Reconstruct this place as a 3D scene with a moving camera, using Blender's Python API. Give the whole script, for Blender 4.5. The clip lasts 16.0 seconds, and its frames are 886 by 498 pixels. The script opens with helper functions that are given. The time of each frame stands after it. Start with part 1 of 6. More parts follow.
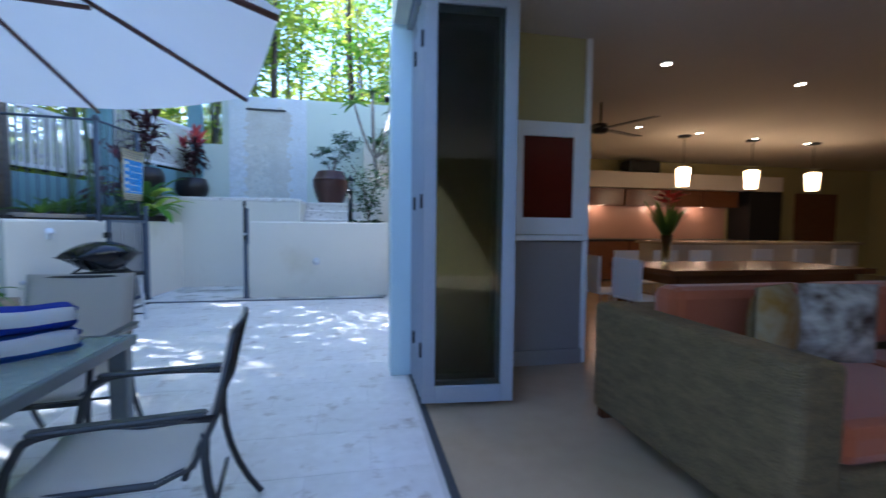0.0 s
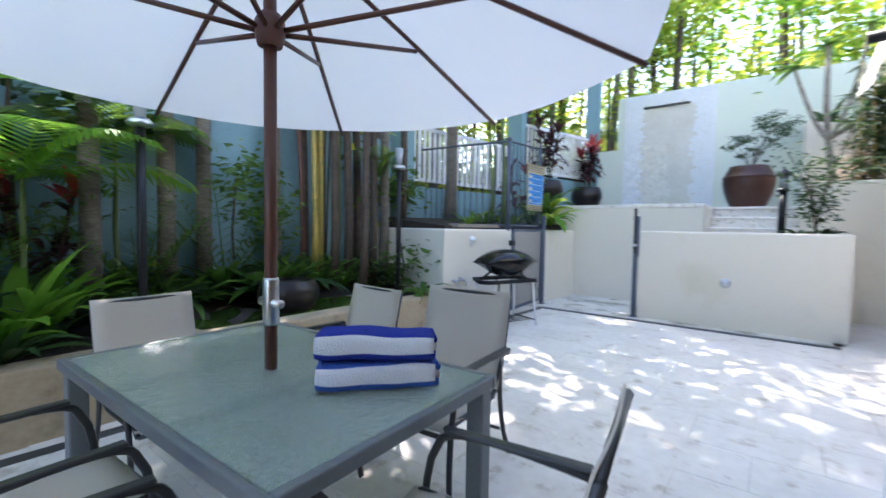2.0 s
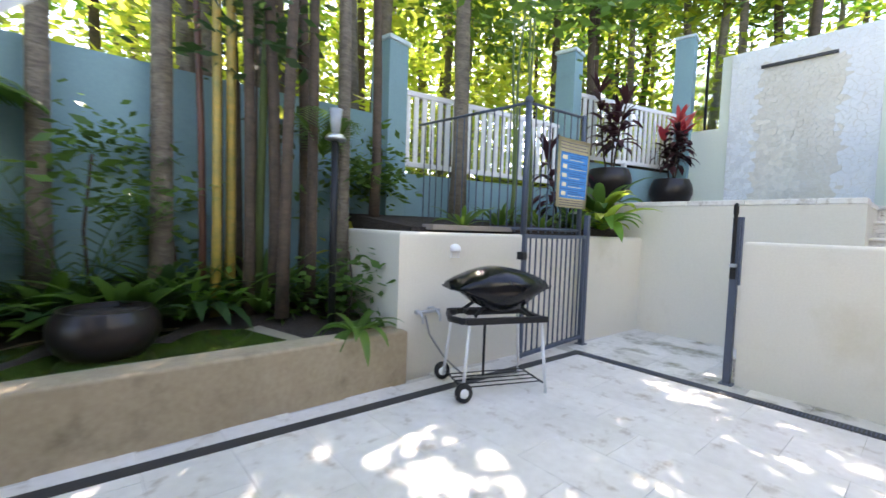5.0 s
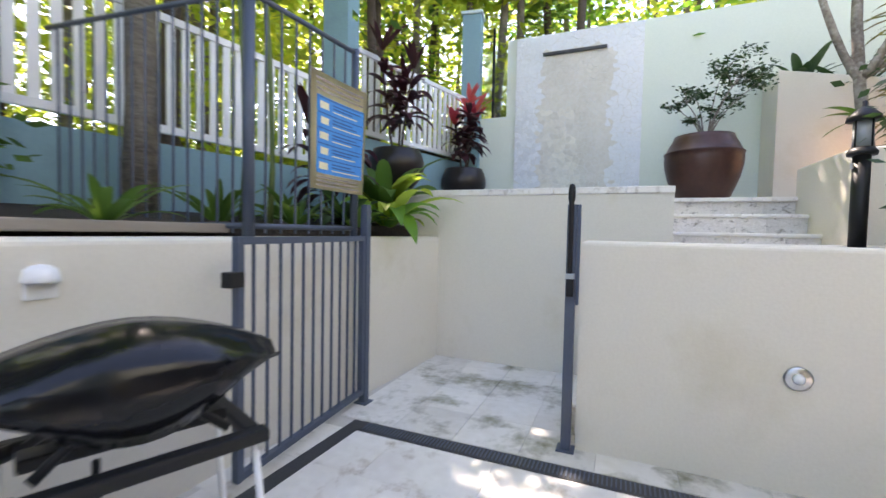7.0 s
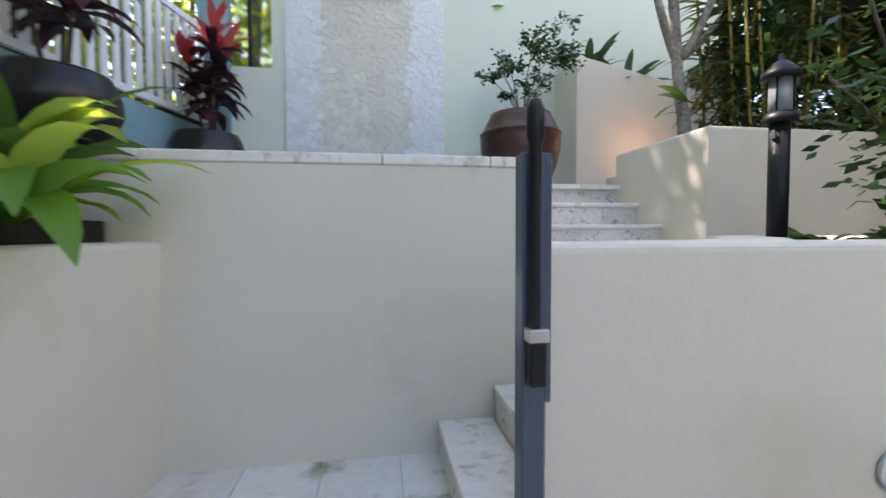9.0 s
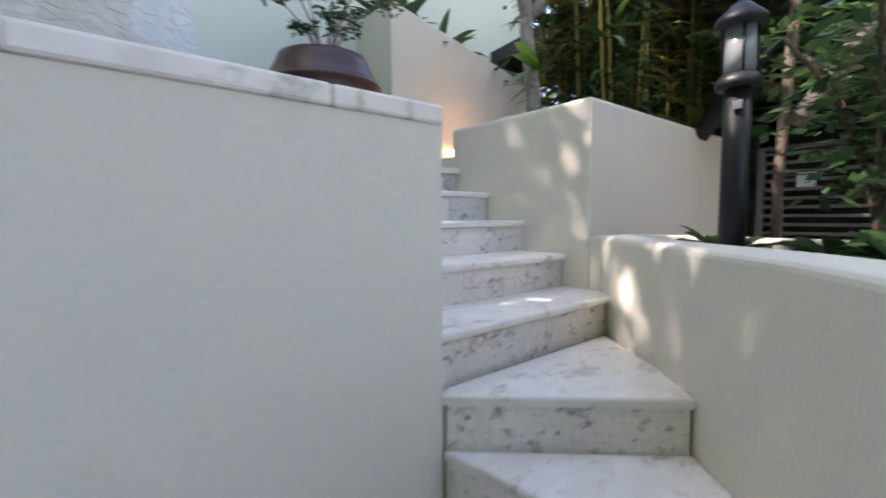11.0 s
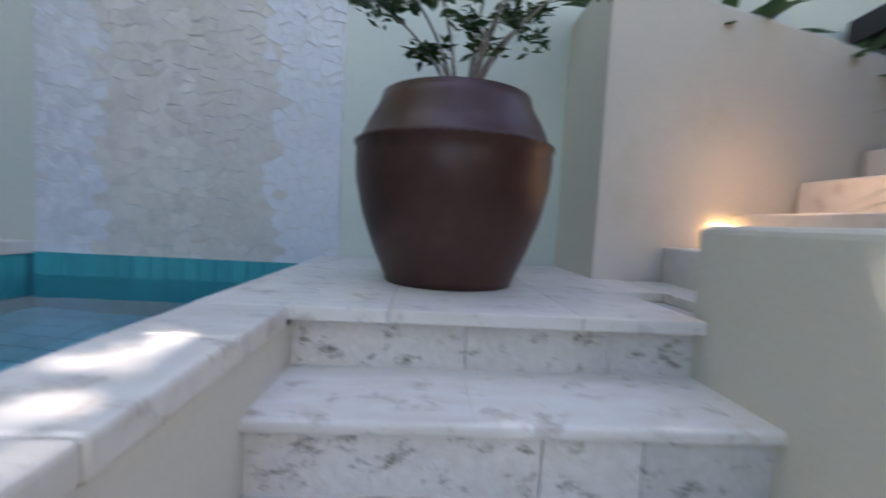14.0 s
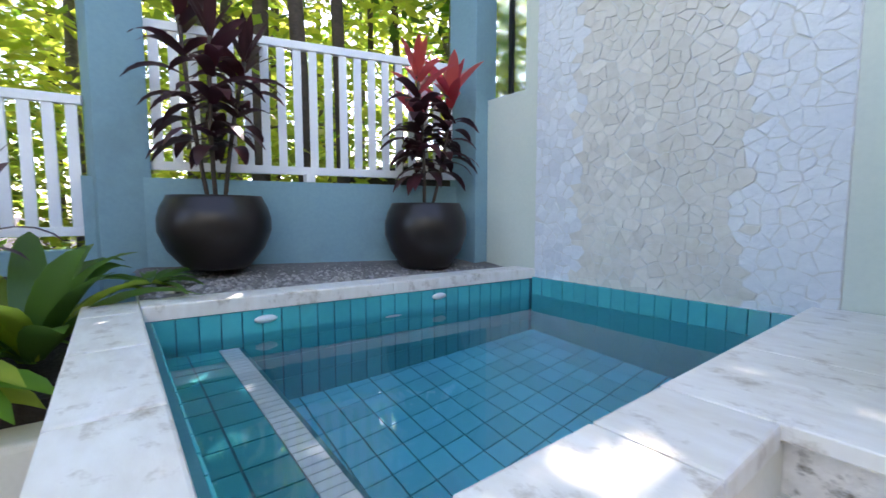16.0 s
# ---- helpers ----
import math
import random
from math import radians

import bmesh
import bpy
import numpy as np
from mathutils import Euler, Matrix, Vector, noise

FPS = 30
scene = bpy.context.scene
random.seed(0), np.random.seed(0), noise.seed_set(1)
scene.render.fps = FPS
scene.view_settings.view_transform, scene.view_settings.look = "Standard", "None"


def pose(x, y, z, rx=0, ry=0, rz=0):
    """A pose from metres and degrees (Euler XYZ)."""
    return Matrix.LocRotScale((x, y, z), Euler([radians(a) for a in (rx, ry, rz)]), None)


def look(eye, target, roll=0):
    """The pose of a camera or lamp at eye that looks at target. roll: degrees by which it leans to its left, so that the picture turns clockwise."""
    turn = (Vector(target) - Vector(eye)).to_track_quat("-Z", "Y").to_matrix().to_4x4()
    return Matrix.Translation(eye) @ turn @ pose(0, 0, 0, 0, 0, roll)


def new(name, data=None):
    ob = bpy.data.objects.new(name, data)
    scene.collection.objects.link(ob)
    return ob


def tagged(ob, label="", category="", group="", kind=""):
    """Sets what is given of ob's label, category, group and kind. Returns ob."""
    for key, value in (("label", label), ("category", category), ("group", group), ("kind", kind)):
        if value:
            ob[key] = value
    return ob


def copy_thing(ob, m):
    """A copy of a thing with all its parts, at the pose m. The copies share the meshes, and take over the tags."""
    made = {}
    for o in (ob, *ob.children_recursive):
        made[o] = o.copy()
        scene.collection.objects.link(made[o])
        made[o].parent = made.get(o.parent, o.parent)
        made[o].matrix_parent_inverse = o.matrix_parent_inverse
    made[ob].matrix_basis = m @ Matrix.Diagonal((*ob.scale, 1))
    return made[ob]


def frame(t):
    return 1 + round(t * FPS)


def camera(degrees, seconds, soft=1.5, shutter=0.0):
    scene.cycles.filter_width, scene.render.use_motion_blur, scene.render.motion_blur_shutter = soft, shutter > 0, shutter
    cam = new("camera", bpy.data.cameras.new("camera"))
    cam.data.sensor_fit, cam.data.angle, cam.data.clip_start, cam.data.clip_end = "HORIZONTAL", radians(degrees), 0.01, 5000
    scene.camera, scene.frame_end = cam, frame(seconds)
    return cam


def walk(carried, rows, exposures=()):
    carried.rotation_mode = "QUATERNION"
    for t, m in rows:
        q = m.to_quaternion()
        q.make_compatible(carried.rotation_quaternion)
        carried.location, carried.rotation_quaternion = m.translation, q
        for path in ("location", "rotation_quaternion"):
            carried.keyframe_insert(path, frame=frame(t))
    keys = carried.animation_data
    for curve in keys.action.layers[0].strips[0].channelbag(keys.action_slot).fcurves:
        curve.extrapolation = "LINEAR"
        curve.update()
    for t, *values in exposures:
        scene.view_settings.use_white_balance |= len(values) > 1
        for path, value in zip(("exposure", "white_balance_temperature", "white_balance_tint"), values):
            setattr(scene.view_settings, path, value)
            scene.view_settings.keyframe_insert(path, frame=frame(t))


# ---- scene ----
cam = camera(92.3, 16.0, shutter=0.5)
PATH = [
    (0, (0.636, 0.626, 1.17), (1.028, 2.585, 1.063), 0.6),
    (0.5, (0.55, 0.737, 1.174), (0.567, 2.732, 1.042), -0.1),
    (1, (0.504, 0.896, 1.183), (0.087, 2.847, 1.032), -0.8),
    (1.5, (0.473, 1.127, 1.201), (-0.396, 2.923, 1.066), 0.0),
    (2, (0.445, 1.424, 1.217), (-0.784, 2.999, 1.115), 1.0),
    (2.5, (0.461, 1.753, 1.229), (-0.996, 3.121, 1.152), 1.1),
    (3, (0.482, 2.079, 1.242), (-1.088, 3.313, 1.138), 1.9),
    (3.2, (0.486, 2.218, 1.249), (-1.118, 3.408, 1.14), 1.5),
    (5.3, (-0.102, 3.871, 1.246), (-1.57, 5.226, 1.148), 2.4),
    (5.5, (-0.185, 4.027, 1.252), (-1.591, 5.446, 1.159), 2.3),
    (6, (-0.395, 4.441, 1.217), (-1.608, 6.031, 1.171), 1.2),
    (6.5, (-0.633, 4.86, 1.235), (-1.611, 6.604, 1.183), 0.6),
    (7, (-0.839, 5.285, 1.249), (-1.612, 7.128, 1.169), 1.2),
    (7.5, (-1.031, 5.655, 1.245), (-1.617, 7.565, 1.166), 0.5),
    (8, (-1.205, 6.07, 1.242), (-1.512, 8.045, 1.167), -0.2),
    (8.5, (-1.334, 6.483, 1.239), (-1.338, 8.482, 1.172), -0.9),
    (9, (-1.446, 6.873, 1.243), (-1.143, 8.848, 1.163), -0.2),
    (9.5, (-1.517, 7.245, 1.252), (-0.913, 9.149, 1.161), -0.9),
    (9.7, (-1.512, 7.393, 1.245), (-0.786, 9.254, 1.152), -1.1),
    (10.4, (-1.51, 7.87, 1.25), (-0.63, 9.65, 1.14), 0.0),
    (11.1, (-1.24, 8.2, 1.33), (0.08, 9.7, 1.18), -0.3),
    (11.8, (-0.729, 8.529, 1.387), (0.783, 9.834, 1.281), 0.7),
    (12, (-0.623, 8.635, 1.475), (0.879, 9.95, 1.351), 1.1),
    (12.5, (-0.403, 8.79, 1.612), (0.955, 10.252, 1.487), 0.8),
    (13, (-0.29, 8.975, 1.7), (0.846, 10.614, 1.587), 2.6),
    (13.5, (-0.17, 9.14, 1.815), (0.522, 11.009, 1.672), 3.4),
    (14, (-0.123, 9.281, 1.919), (-0.01, 11.274, 1.792), 3.0),
    (14.5, (-0.145, 9.31, 2.02), (-0.652, 11.24, 1.868), 1.2),
    (15, (-0.178, 9.42, 2.025), (-1.27, 11.09, 1.887), 0.1),
    (15.5, (-0.191, 9.375, 2.106), (-1.642, 10.741, 1.936), 0.4),
    (16, (-0.228, 9.343, 2.12), (-1.802, 10.566, 1.952), 0.0),
]
walk(cam, [(t, look(eye, target, roll)) for t, eye, target, roll in PATH],
     exposures=[(0, 2.15, 5050, 17), (1.0, 2.25, 5550, 18), (2.0, 2.75, 6350, 20), (3.0, 2.95, 6750, 20), (5.5, 2.85, 7150, 22), (7.0, 2.7, 7250, 24), (9.0, 2.4, 7000, 24), (12.0, 2.4, 6750, 24), (13.0, 2.55, 6750, 24), (13.5, 2.35, 6750, 24), (14.0, 2.0, 6550, 24), (15.0, 2.1, 6400, 22), (16.0, 2.66, 6600, 22)])

# ---- world, sun and lamps ----
SUN = Vector((-0.62, 0.42, 0.95)).normalized()
world = bpy.data.worlds.new("sky")
scene.world = world
world.use_nodes = True
wn = world.node_tree
sky = wn.nodes.new("ShaderNodeTexSky")
sky.sky_type = "NISHITA"
sky.sun_disc = False
sky.sun_elevation = math.asin(SUN.z)
sky.sun_rotation = math.atan2(SUN.x, SUN.y)
wn.links.new(sky.outputs[0], wn.nodes["Background"].inputs[0])
wn.nodes["Background"].inputs[1].default_value = 0.15


def lamp(name, kind, energy, m, color=(1, 1, 1), **more):
    data = bpy.data.lights.new(name, kind)
    data.energy, data.color = energy, color
    for key, value in more.items():
        if key == "angle":
            data.angle = value
        elif key == "size":
            data.shadow_soft_size = value
        elif key == "spot":
            data.spot_size = value
    ob = new(name, data)
    ob.matrix_world = m
    return ob


lamp("sun", "SUN", 3.2, look(SUN * 60, (0, 0, 0)), (1.0, 0.95, 0.86), angle=radians(0.6))

# ---- materials ----


def mat(name, base, other=None, rough=0.6, metal=0.0, big=1.2, fine=25.0, amount=0.5, bump=0.15, rnd=0.0, stain=None, stain_scale=3.0,
        stain_amount=0.5, stretch=None, spec=0.5, trans=0.0, emit=None, power=0.0, sheen=0.0, coat=0.0, depth=0.01, stain_lo=0.56, stain_stretch=None):
    """A surface with variation at two scales, placed by world position."""
    m = bpy.data.materials.new(name)
    m.use_nodes = True
    nt = m.node_tree
    n, link = nt.nodes, nt.links.new
    b = n["Principled BSDF"]
    b.inputs["Roughness"].default_value, b.inputs["Metallic"].default_value = rough, metal
    b.inputs["Specular IOR Level"].default_value = spec
    b.inputs["Coat Weight"].default_value = coat
    b.inputs["Sheen Weight"].default_value = sheen
    geo = n.new("ShaderNodeNewGeometry")
    place = geo.outputs["Position"]
    if stretch:
        mp = n.new("ShaderNodeMapping")
        mp.inputs["Scale"].default_value = stretch
        link(place, mp.inputs[0])
        place = mp.outputs[0]
    n1, n2 = n.new("ShaderNodeTexNoise"), n.new("ShaderNodeTexNoise")
    n1.inputs["Scale"].default_value, n2.inputs["Scale"].default_value = big, fine
    n1.inputs["Detail"].default_value, n2.inputs["Detail"].default_value = 4, 5
    link(place, n1.inputs["Vector"]), link(place, n2.inputs["Vector"])
    add = n.new("ShaderNodeMath")
    add.operation = "ADD"
    link(n1.outputs[0], add.inputs[0]), link(n2.outputs[0], add.inputs[1])
    ramp = n.new("ShaderNodeMapRange")
    ramp.inputs["From Min"].default_value, ramp.inputs["From Max"].default_value = 0.7, 1.3
    ramp.inputs["To Max"].default_value = amount
    link(add.outputs[0], ramp.inputs["Value"])
    mix = n.new("ShaderNodeMix")
    mix.data_type = "RGBA"
    mix.inputs["A"].default_value = (*base, 1)
    mix.inputs["B"].default_value = (*(other or [c * 0.7 for c in base]), 1)
    link(ramp.outputs[0], mix.inputs["Factor"])
    col = mix.outputs["Result"]
    if stain:
        n3 = n.new("ShaderNodeTexNoise")
        n3.inputs["Scale"].default_value, n3.inputs["Detail"].default_value = stain_scale, 8
        n3.inputs["Roughness"].default_value = 0.65
        if stain_stretch:
            mp3 = n.new("ShaderNodeMapping")
            mp3.inputs["Scale"].default_value = stain_stretch
            link(geo.outputs["Position"], mp3.inputs[0]), link(mp3.outputs[0], n3.inputs["Vector"])
        else:
            link(geo.outputs["Position"], n3.inputs["Vector"])
        r3 = n.new("ShaderNodeMapRange")
        r3.inputs["From Min"].default_value, r3.inputs["From Max"].default_value = stain_lo, stain_lo + 0.16
        r3.inputs["To Max"].default_value = stain_amount
        link(n3.outputs[0], r3.inputs["Value"])
        m3 = n.new("ShaderNodeMix")
        m3.data_type = "RGBA"
        m3.inputs["B"].default_value = (*stain, 1)
        link(r3.outputs[0], m3.inputs["Factor"]), link(col, m3.inputs["A"])
        col = m3.outputs["Result"]
    if rnd:
        info = n.new("ShaderNodeObjectInfo")
        hs = n.new("ShaderNodeHueSaturation")
        rr = n.new("ShaderNodeMapRange")
        rr.inputs["To Min"].default_value, rr.inputs["To Max"].default_value = 1 - rnd, 1 + rnd
        link(info.outputs["Random"], rr.inputs["Value"]), link(rr.outputs[0], hs.inputs["Value"]), link(col, hs.inputs["Color"])
        col = hs.outputs[0]
    link(col, b.inputs["Base Color"])
    if bump:
        bp = n.new("ShaderNodeBump")
        bp.inputs["Strength"].default_value, bp.inputs["Distance"].default_value = bump, depth
        link(n2.outputs[0], bp.inputs["Height"]), link(bp.outputs[0], b.inputs["Normal"])
    if trans:
        b.inputs["Transmission Weight"].default_value = trans
    if emit:
        b.inputs["Emission Color"].default_value, b.inputs["Emission Strength"].default_value = (*emit, 1), power
    return m


def leaf_mat(name, base, other, rnd=0.25, glow=0.45, rough=0.45):
    """Leaves: thin, letting light through, each a little different."""
    m = bpy.data.materials.new(name)
    m.use_nodes = True
    nt = m.node_tree
    n, link = nt.nodes, nt.links.new
    b = n["Principled BSDF"]
    b.inputs["Roughness"].default_value = rough
    geo = n.new("ShaderNodeNewGeometry")
    mix = n.new("ShaderNodeMix")
    mix.data_type = "RGBA"
    mix.inputs["A"].default_value, mix.inputs["B"].default_value = (*base, 1), (*other, 1)
    ns = n.new("ShaderNodeTexNoise")
    ns.inputs["Scale"].default_value = 9
    link(geo.outputs["Position"], ns.inputs["Vector"])
    av = n.new("ShaderNodeMath")
    av.operation = "MULTIPLY_ADD"
    av.inputs[1].default_value = 0.7
    link(geo.outputs["Random Per Island"], av.inputs[0])
    half = n.new("ShaderNodeMath")
    half.operation = "MULTIPLY"
    half.inputs[1].default_value = 0.4
    link(ns.outputs[0], half.inputs[0]), link(half.outputs[0], av.inputs[2])
    link(av.outputs[0], mix.inputs["Factor"])
    link(mix.outputs["Result"], b.inputs["Base Color"])
    tr = n.new("ShaderNodeBsdfTranslucent")
    br = n.new("ShaderNodeHueSaturation")
    br.inputs["Value"].default_value, br.inputs["Hue"].default_value = 1.6, 0.485
    link(mix.outputs["Result"], br.inputs["Color"]), link(br.outputs[0], tr.inputs[0])
    sh = n.new("ShaderNodeMixShader")
    sh.inputs[0].default_value = glow
    link(b.outputs[0], sh.inputs[1]), link(tr.outputs[0], sh.inputs[2]), link(sh.outputs[0], n["Material Output"].inputs[0])
    return m


CREAM = mat("cream_render", (0.71, 0.67, 0.58), (0.63, 0.59, 0.5), 0.85, big=0.8, fine=60, amount=0.6, bump=0.12, stain=(0.5, 0.44, 0.3), stain_scale=1.3, stain_amount=0.35)
PALE = mat("pale_green_render", (0.68, 0.72, 0.62), (0.58, 0.63, 0.54), 0.85, big=0.7, fine=50, bump=0.1)
BLUE = mat("blue_green_render", (0.22, 0.37, 0.41), (0.16, 0.29, 0.34), 0.8, big=0.9, fine=40, bump=0.12, stain=(0.16, 0.24, 0.25), stain_scale=1.8, stain_amount=0.4)
TRAV = mat("travertine", (0.76, 0.73, 0.68), (0.6, 0.56, 0.5), 0.42, big=2.2, fine=14, amount=0.75, bump=0.25, rnd=0.04, stain=(0.36, 0.28, 0.2), stain_scale=6, stain_amount=0.9)
COPE = mat("marbled_travertine", (0.8, 0.77, 0.72), (0.66, 0.6, 0.52), 0.35, big=3, fine=10, amount=0.8, bump=0.3, rnd=0.05, stain=(0.3, 0.22, 0.14), stain_scale=9, stain_amount=0.75, stretch=(1, 2.2, 1), stain_lo=0.55, stain_stretch=(1, 1.2, 1))
MOSSY = mat("mossy_travertine", (0.72, 0.7, 0.65), (0.58, 0.55, 0.48), 0.5, big=2.2, fine=14, amount=0.75, bump=0.25, rnd=0.1, stain=(0.15, 0.14, 0.06), stain_scale=2.6, stain_amount=0.9, stain_lo=0.5)
# Cream wall with real brown stains; its shade is also in the darker base.
LOWWALL = mat("weathered_shaded_render", (0.42, 0.34, 0.23), (0.3, 0.23, 0.15), 0.85, big=1.5, fine=30, amount=0.8, bump=0.2, stain=(0.14, 0.11, 0.07), stain_scale=3, stain_amount=0.7)
TRAV_RISER = mat("pitted_travertine", (0.76, 0.72, 0.67), (0.6, 0.55, 0.48), 0.55, big=4, fine=40, amount=0.8, bump=0.7, rnd=0.07, stain=(0.17, 0.145, 0.105), stain_scale=20, stain_amount=1.0, stain_lo=0.545, stain_stretch=(0.8, 0.8, 1.2))
GROUT = mat("grout", (0.58, 0.55, 0.5), (0.45, 0.42, 0.38), 0.9, fine=40)
INFLOOR = mat("polished_stone_floor", (0.42, 0.32, 0.21), (0.33, 0.24, 0.15), 0.22, big=1.8, fine=9, bump=0.04)
STONE = mat("split_stone", (0.74, 0.71, 0.65), (0.62, 0.58, 0.5), 0.85, big=3, fine=22, amount=0.8, bump=0.6, rnd=0.09, depth=0.015)
STONE_WHITE = mat("whitewashed_stone", (0.76, 0.77, 0.78), (0.66, 0.68, 0.7), 0.85, big=3, fine=24, amount=0.6, bump=0.6, rnd=0.08, depth=0.02)
MORTAR = mat("mortar", (0.7, 0.69, 0.66), (0.6, 0.59, 0.56), 0.95, fine=30, bump=0.4)
DRAIN = mat("black_drain", (0.03, 0.032, 0.035), (0.06, 0.06, 0.06), 0.5, fine=60)
STEEL = mat("blue_grey_painted_steel", (0.07, 0.09, 0.13), (0.045, 0.06, 0.09), 0.42, big=4, fine=60, bump=0.08, spec=0.5)
BLACKM = mat("black_metal", (0.012, 0.012, 0.013), (0.02, 0.02, 0.02), 0.45, fine=60, bump=0.05, spec=0.3)
WHITEP = mat("white_paint", (0.82, 0.82, 0.82), (0.72, 0.72, 0.72), 0.5, fine=50, bump=0.05)
PALEBLUE = mat("pale_blue_paint", (0.6, 0.72, 0.76), (0.54, 0.66, 0.7), 0.5, fine=40, bump=0.05)
FRAMEW = mat("grey_blue_door_frame", (0.36, 0.38, 0.42), (0.3, 0.32, 0.36), 0.4, fine=50, bump=0.03)
CERAMIC = mat("brown_glazed_clay", (0.075, 0.031, 0.023), (0.045, 0.019, 0.015), 0.38, big=2.5, fine=16, amount=0.8, bump=0.15, spec=0.4)
DARKPOT = mat("dark_glazed_clay", (0.022, 0.016, 0.014), (0.012, 0.009, 0.008), 0.32, big=3, fine=20, bump=0.12, spec=0.35)
SOIL = mat("dark_mulch", (0.045, 0.032, 0.024), (0.02, 0.015, 0.011), 0.95, big=6, fine=40, amount=1, bump=1.0, depth=0.03)
GRAVELM = mat("grey_gravel", (0.14, 0.13, 0.12), (0.07, 0.065, 0.06), 0.8, big=6, fine=40, amount=1, bump=0.3, rnd=0.5)
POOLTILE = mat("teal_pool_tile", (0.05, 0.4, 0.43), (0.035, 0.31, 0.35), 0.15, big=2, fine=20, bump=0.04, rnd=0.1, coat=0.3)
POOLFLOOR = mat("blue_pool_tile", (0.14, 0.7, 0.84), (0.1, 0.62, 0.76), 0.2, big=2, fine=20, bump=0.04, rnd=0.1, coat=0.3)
POOLGROUT = mat("pool_grout", (0.02, 0.16, 0.2), (0.015, 0.12, 0.16), 0.7, fine=40)
SLING = mat("beige_mesh_sling", (0.56, 0.51, 0.44), (0.46, 0.42, 0.36), 0.8, big=2, fine=300, bump=0.3)
BRONZE = mat("dark_bronze_frame", (0.05, 0.052, 0.055), (0.035, 0.035, 0.038), 0.35, metal=0.3, fine=60, bump=0.05)
TABLEF = mat("grey_powder_coat", (0.16, 0.18, 0.19), (0.12, 0.13, 0.14), 0.4, metal=0.2, fine=60, bump=0.05)
CANVAS = leaf_mat("white_canvas", (0.8, 0.79, 0.77), (0.76, 0.75, 0.73), glow=0.3, rough=0.9)
TIMBER = mat("dark_red_timber", (0.1, 0.035, 0.022), (0.06, 0.02, 0.014), 0.4, big=4, fine=30, stretch=(6, 6, 1), bump=0.1)
SILVER = mat("brushed_steel", (0.6, 0.61, 0.62), (0.5, 0.5, 0.52), 0.3, metal=1.0, fine=80, bump=0.03)
BBQ = mat("black_barbecue_cover", (0.008, 0.008, 0.009), (0.013, 0.013, 0.015), 0.16, big=5, fine=30, bump=0.05, spec=0.3)
TOWELB = mat("blue_towel_terry", (0.008, 0.03, 0.34), (0.006, 0.018, 0.22), 0.95, fine=160, bump=1.0)
TOWELM = mat("faded_blue_towel_terry", (0.03, 0.1, 0.42), (0.02, 0.07, 0.32), 0.95, fine=160, bump=1.0)
TOWELW = mat("white_towel_terry", (0.76, 0.77, 0.8), (0.68, 0.69, 0.73), 0.95, fine=160, bump=1.0)
RATTAN = mat("woven_rattan", (0.24, 0.17, 0.08), (0.12, 0.085, 0.04), 0.7, big=8, fine=45, amount=1, stretch=(1, 1, 4), bump=0.9, depth=0.02)
ORANGE = mat("orange_upholstery", (0.42, 0.1, 0.03), (0.34, 0.08, 0.025), 0.9, fine=120, bump=0.3, sheen=0.3)
YELLOWW = mat("yellow_plaster", (0.42, 0.36, 0.16), (0.38, 0.32, 0.14), 0.8, fine=40, bump=0.08)
TAUPE = mat("taupe_panelling", (0.3, 0.26, 0.24), (0.26, 0.22, 0.2), 0.7, fine=40, bump=0.06)
CEIL = mat("ceiling_paint", (0.62, 0.56, 0.48), (0.56, 0.5, 0.43), 0.9, fine=30, bump=0.05)
WOODIN = mat("polished_hardwood", (0.17, 0.065, 0.028), (0.1, 0.035, 0.015), 0.25, big=3, fine=20, stretch=(1, 8, 8), bump=0.05)
REDART = mat("red_glass_pane", (0.1, 0.01, 0.006), (0.07, 0.008, 0.005), 0.08, fine=20, bump=0.0)
BARK = mat("grey_palm_bark", (0.22, 0.19, 0.15), (0.11, 0.09, 0.07), 0.9, big=5, fine=18, amount=1, stretch=(1, 1, 3), bump=0.8, depth=0.02)
DARKBARK = mat("dark_stem", (0.1, 0.07, 0.05), (0.05, 0.036, 0.025), 0.85, big=6, fine=22, amount=1, stretch=(1, 1, 2), bump=0.7)
CANE = mat("golden_cane", (0.4, 0.26, 0.05), (0.22, 0.2, 0.05), 0.5, big=5, fine=14, amount=1, stretch=(1, 1, 2), bump=0.2)
GREENSTEM = mat("green_stem", (0.12, 0.17, 0.05), (0.07, 0.1, 0.03), 0.6, fine=20)
REDCANE = mat("red_cane", (0.1, 0.035, 0.022), (0.07, 0.04, 0.022), 0.5, fine=20)
LICHEN = mat("lichened_bark", (0.36, 0.33, 0.29), (0.14, 0.11, 0.09), 0.9, big=9, fine=30, amount=1, bump=0.6, stain=(0.55, 0.54, 0.5), stain_scale=14, stain_amount=0.8)
LEAF = leaf_mat("green_leaf", (0.05, 0.12, 0.025), (0.1, 0.2, 0.03))
DARKLEAF = leaf_mat("dark_green_leaf", (0.02, 0.055, 0.018), (0.04, 0.09, 0.025), glow=0.25)
# Lit copy of the leaf green: sun glow put into a brighter, yellower colour.
SUNLEAF = leaf_mat("sunlit_leaf", (0.14, 0.28, 0.03), (0.4, 0.42, 0.06), glow=0.65)
FERNLEAF = leaf_mat("bright_fern_leaf", (0.07, 0.2, 0.02), (0.14, 0.3, 0.03), glow=0.5)
MAROON = leaf_mat("maroon_leaf", (0.035, 0.012, 0.014), (0.08, 0.02, 0.025), glow=0.3)
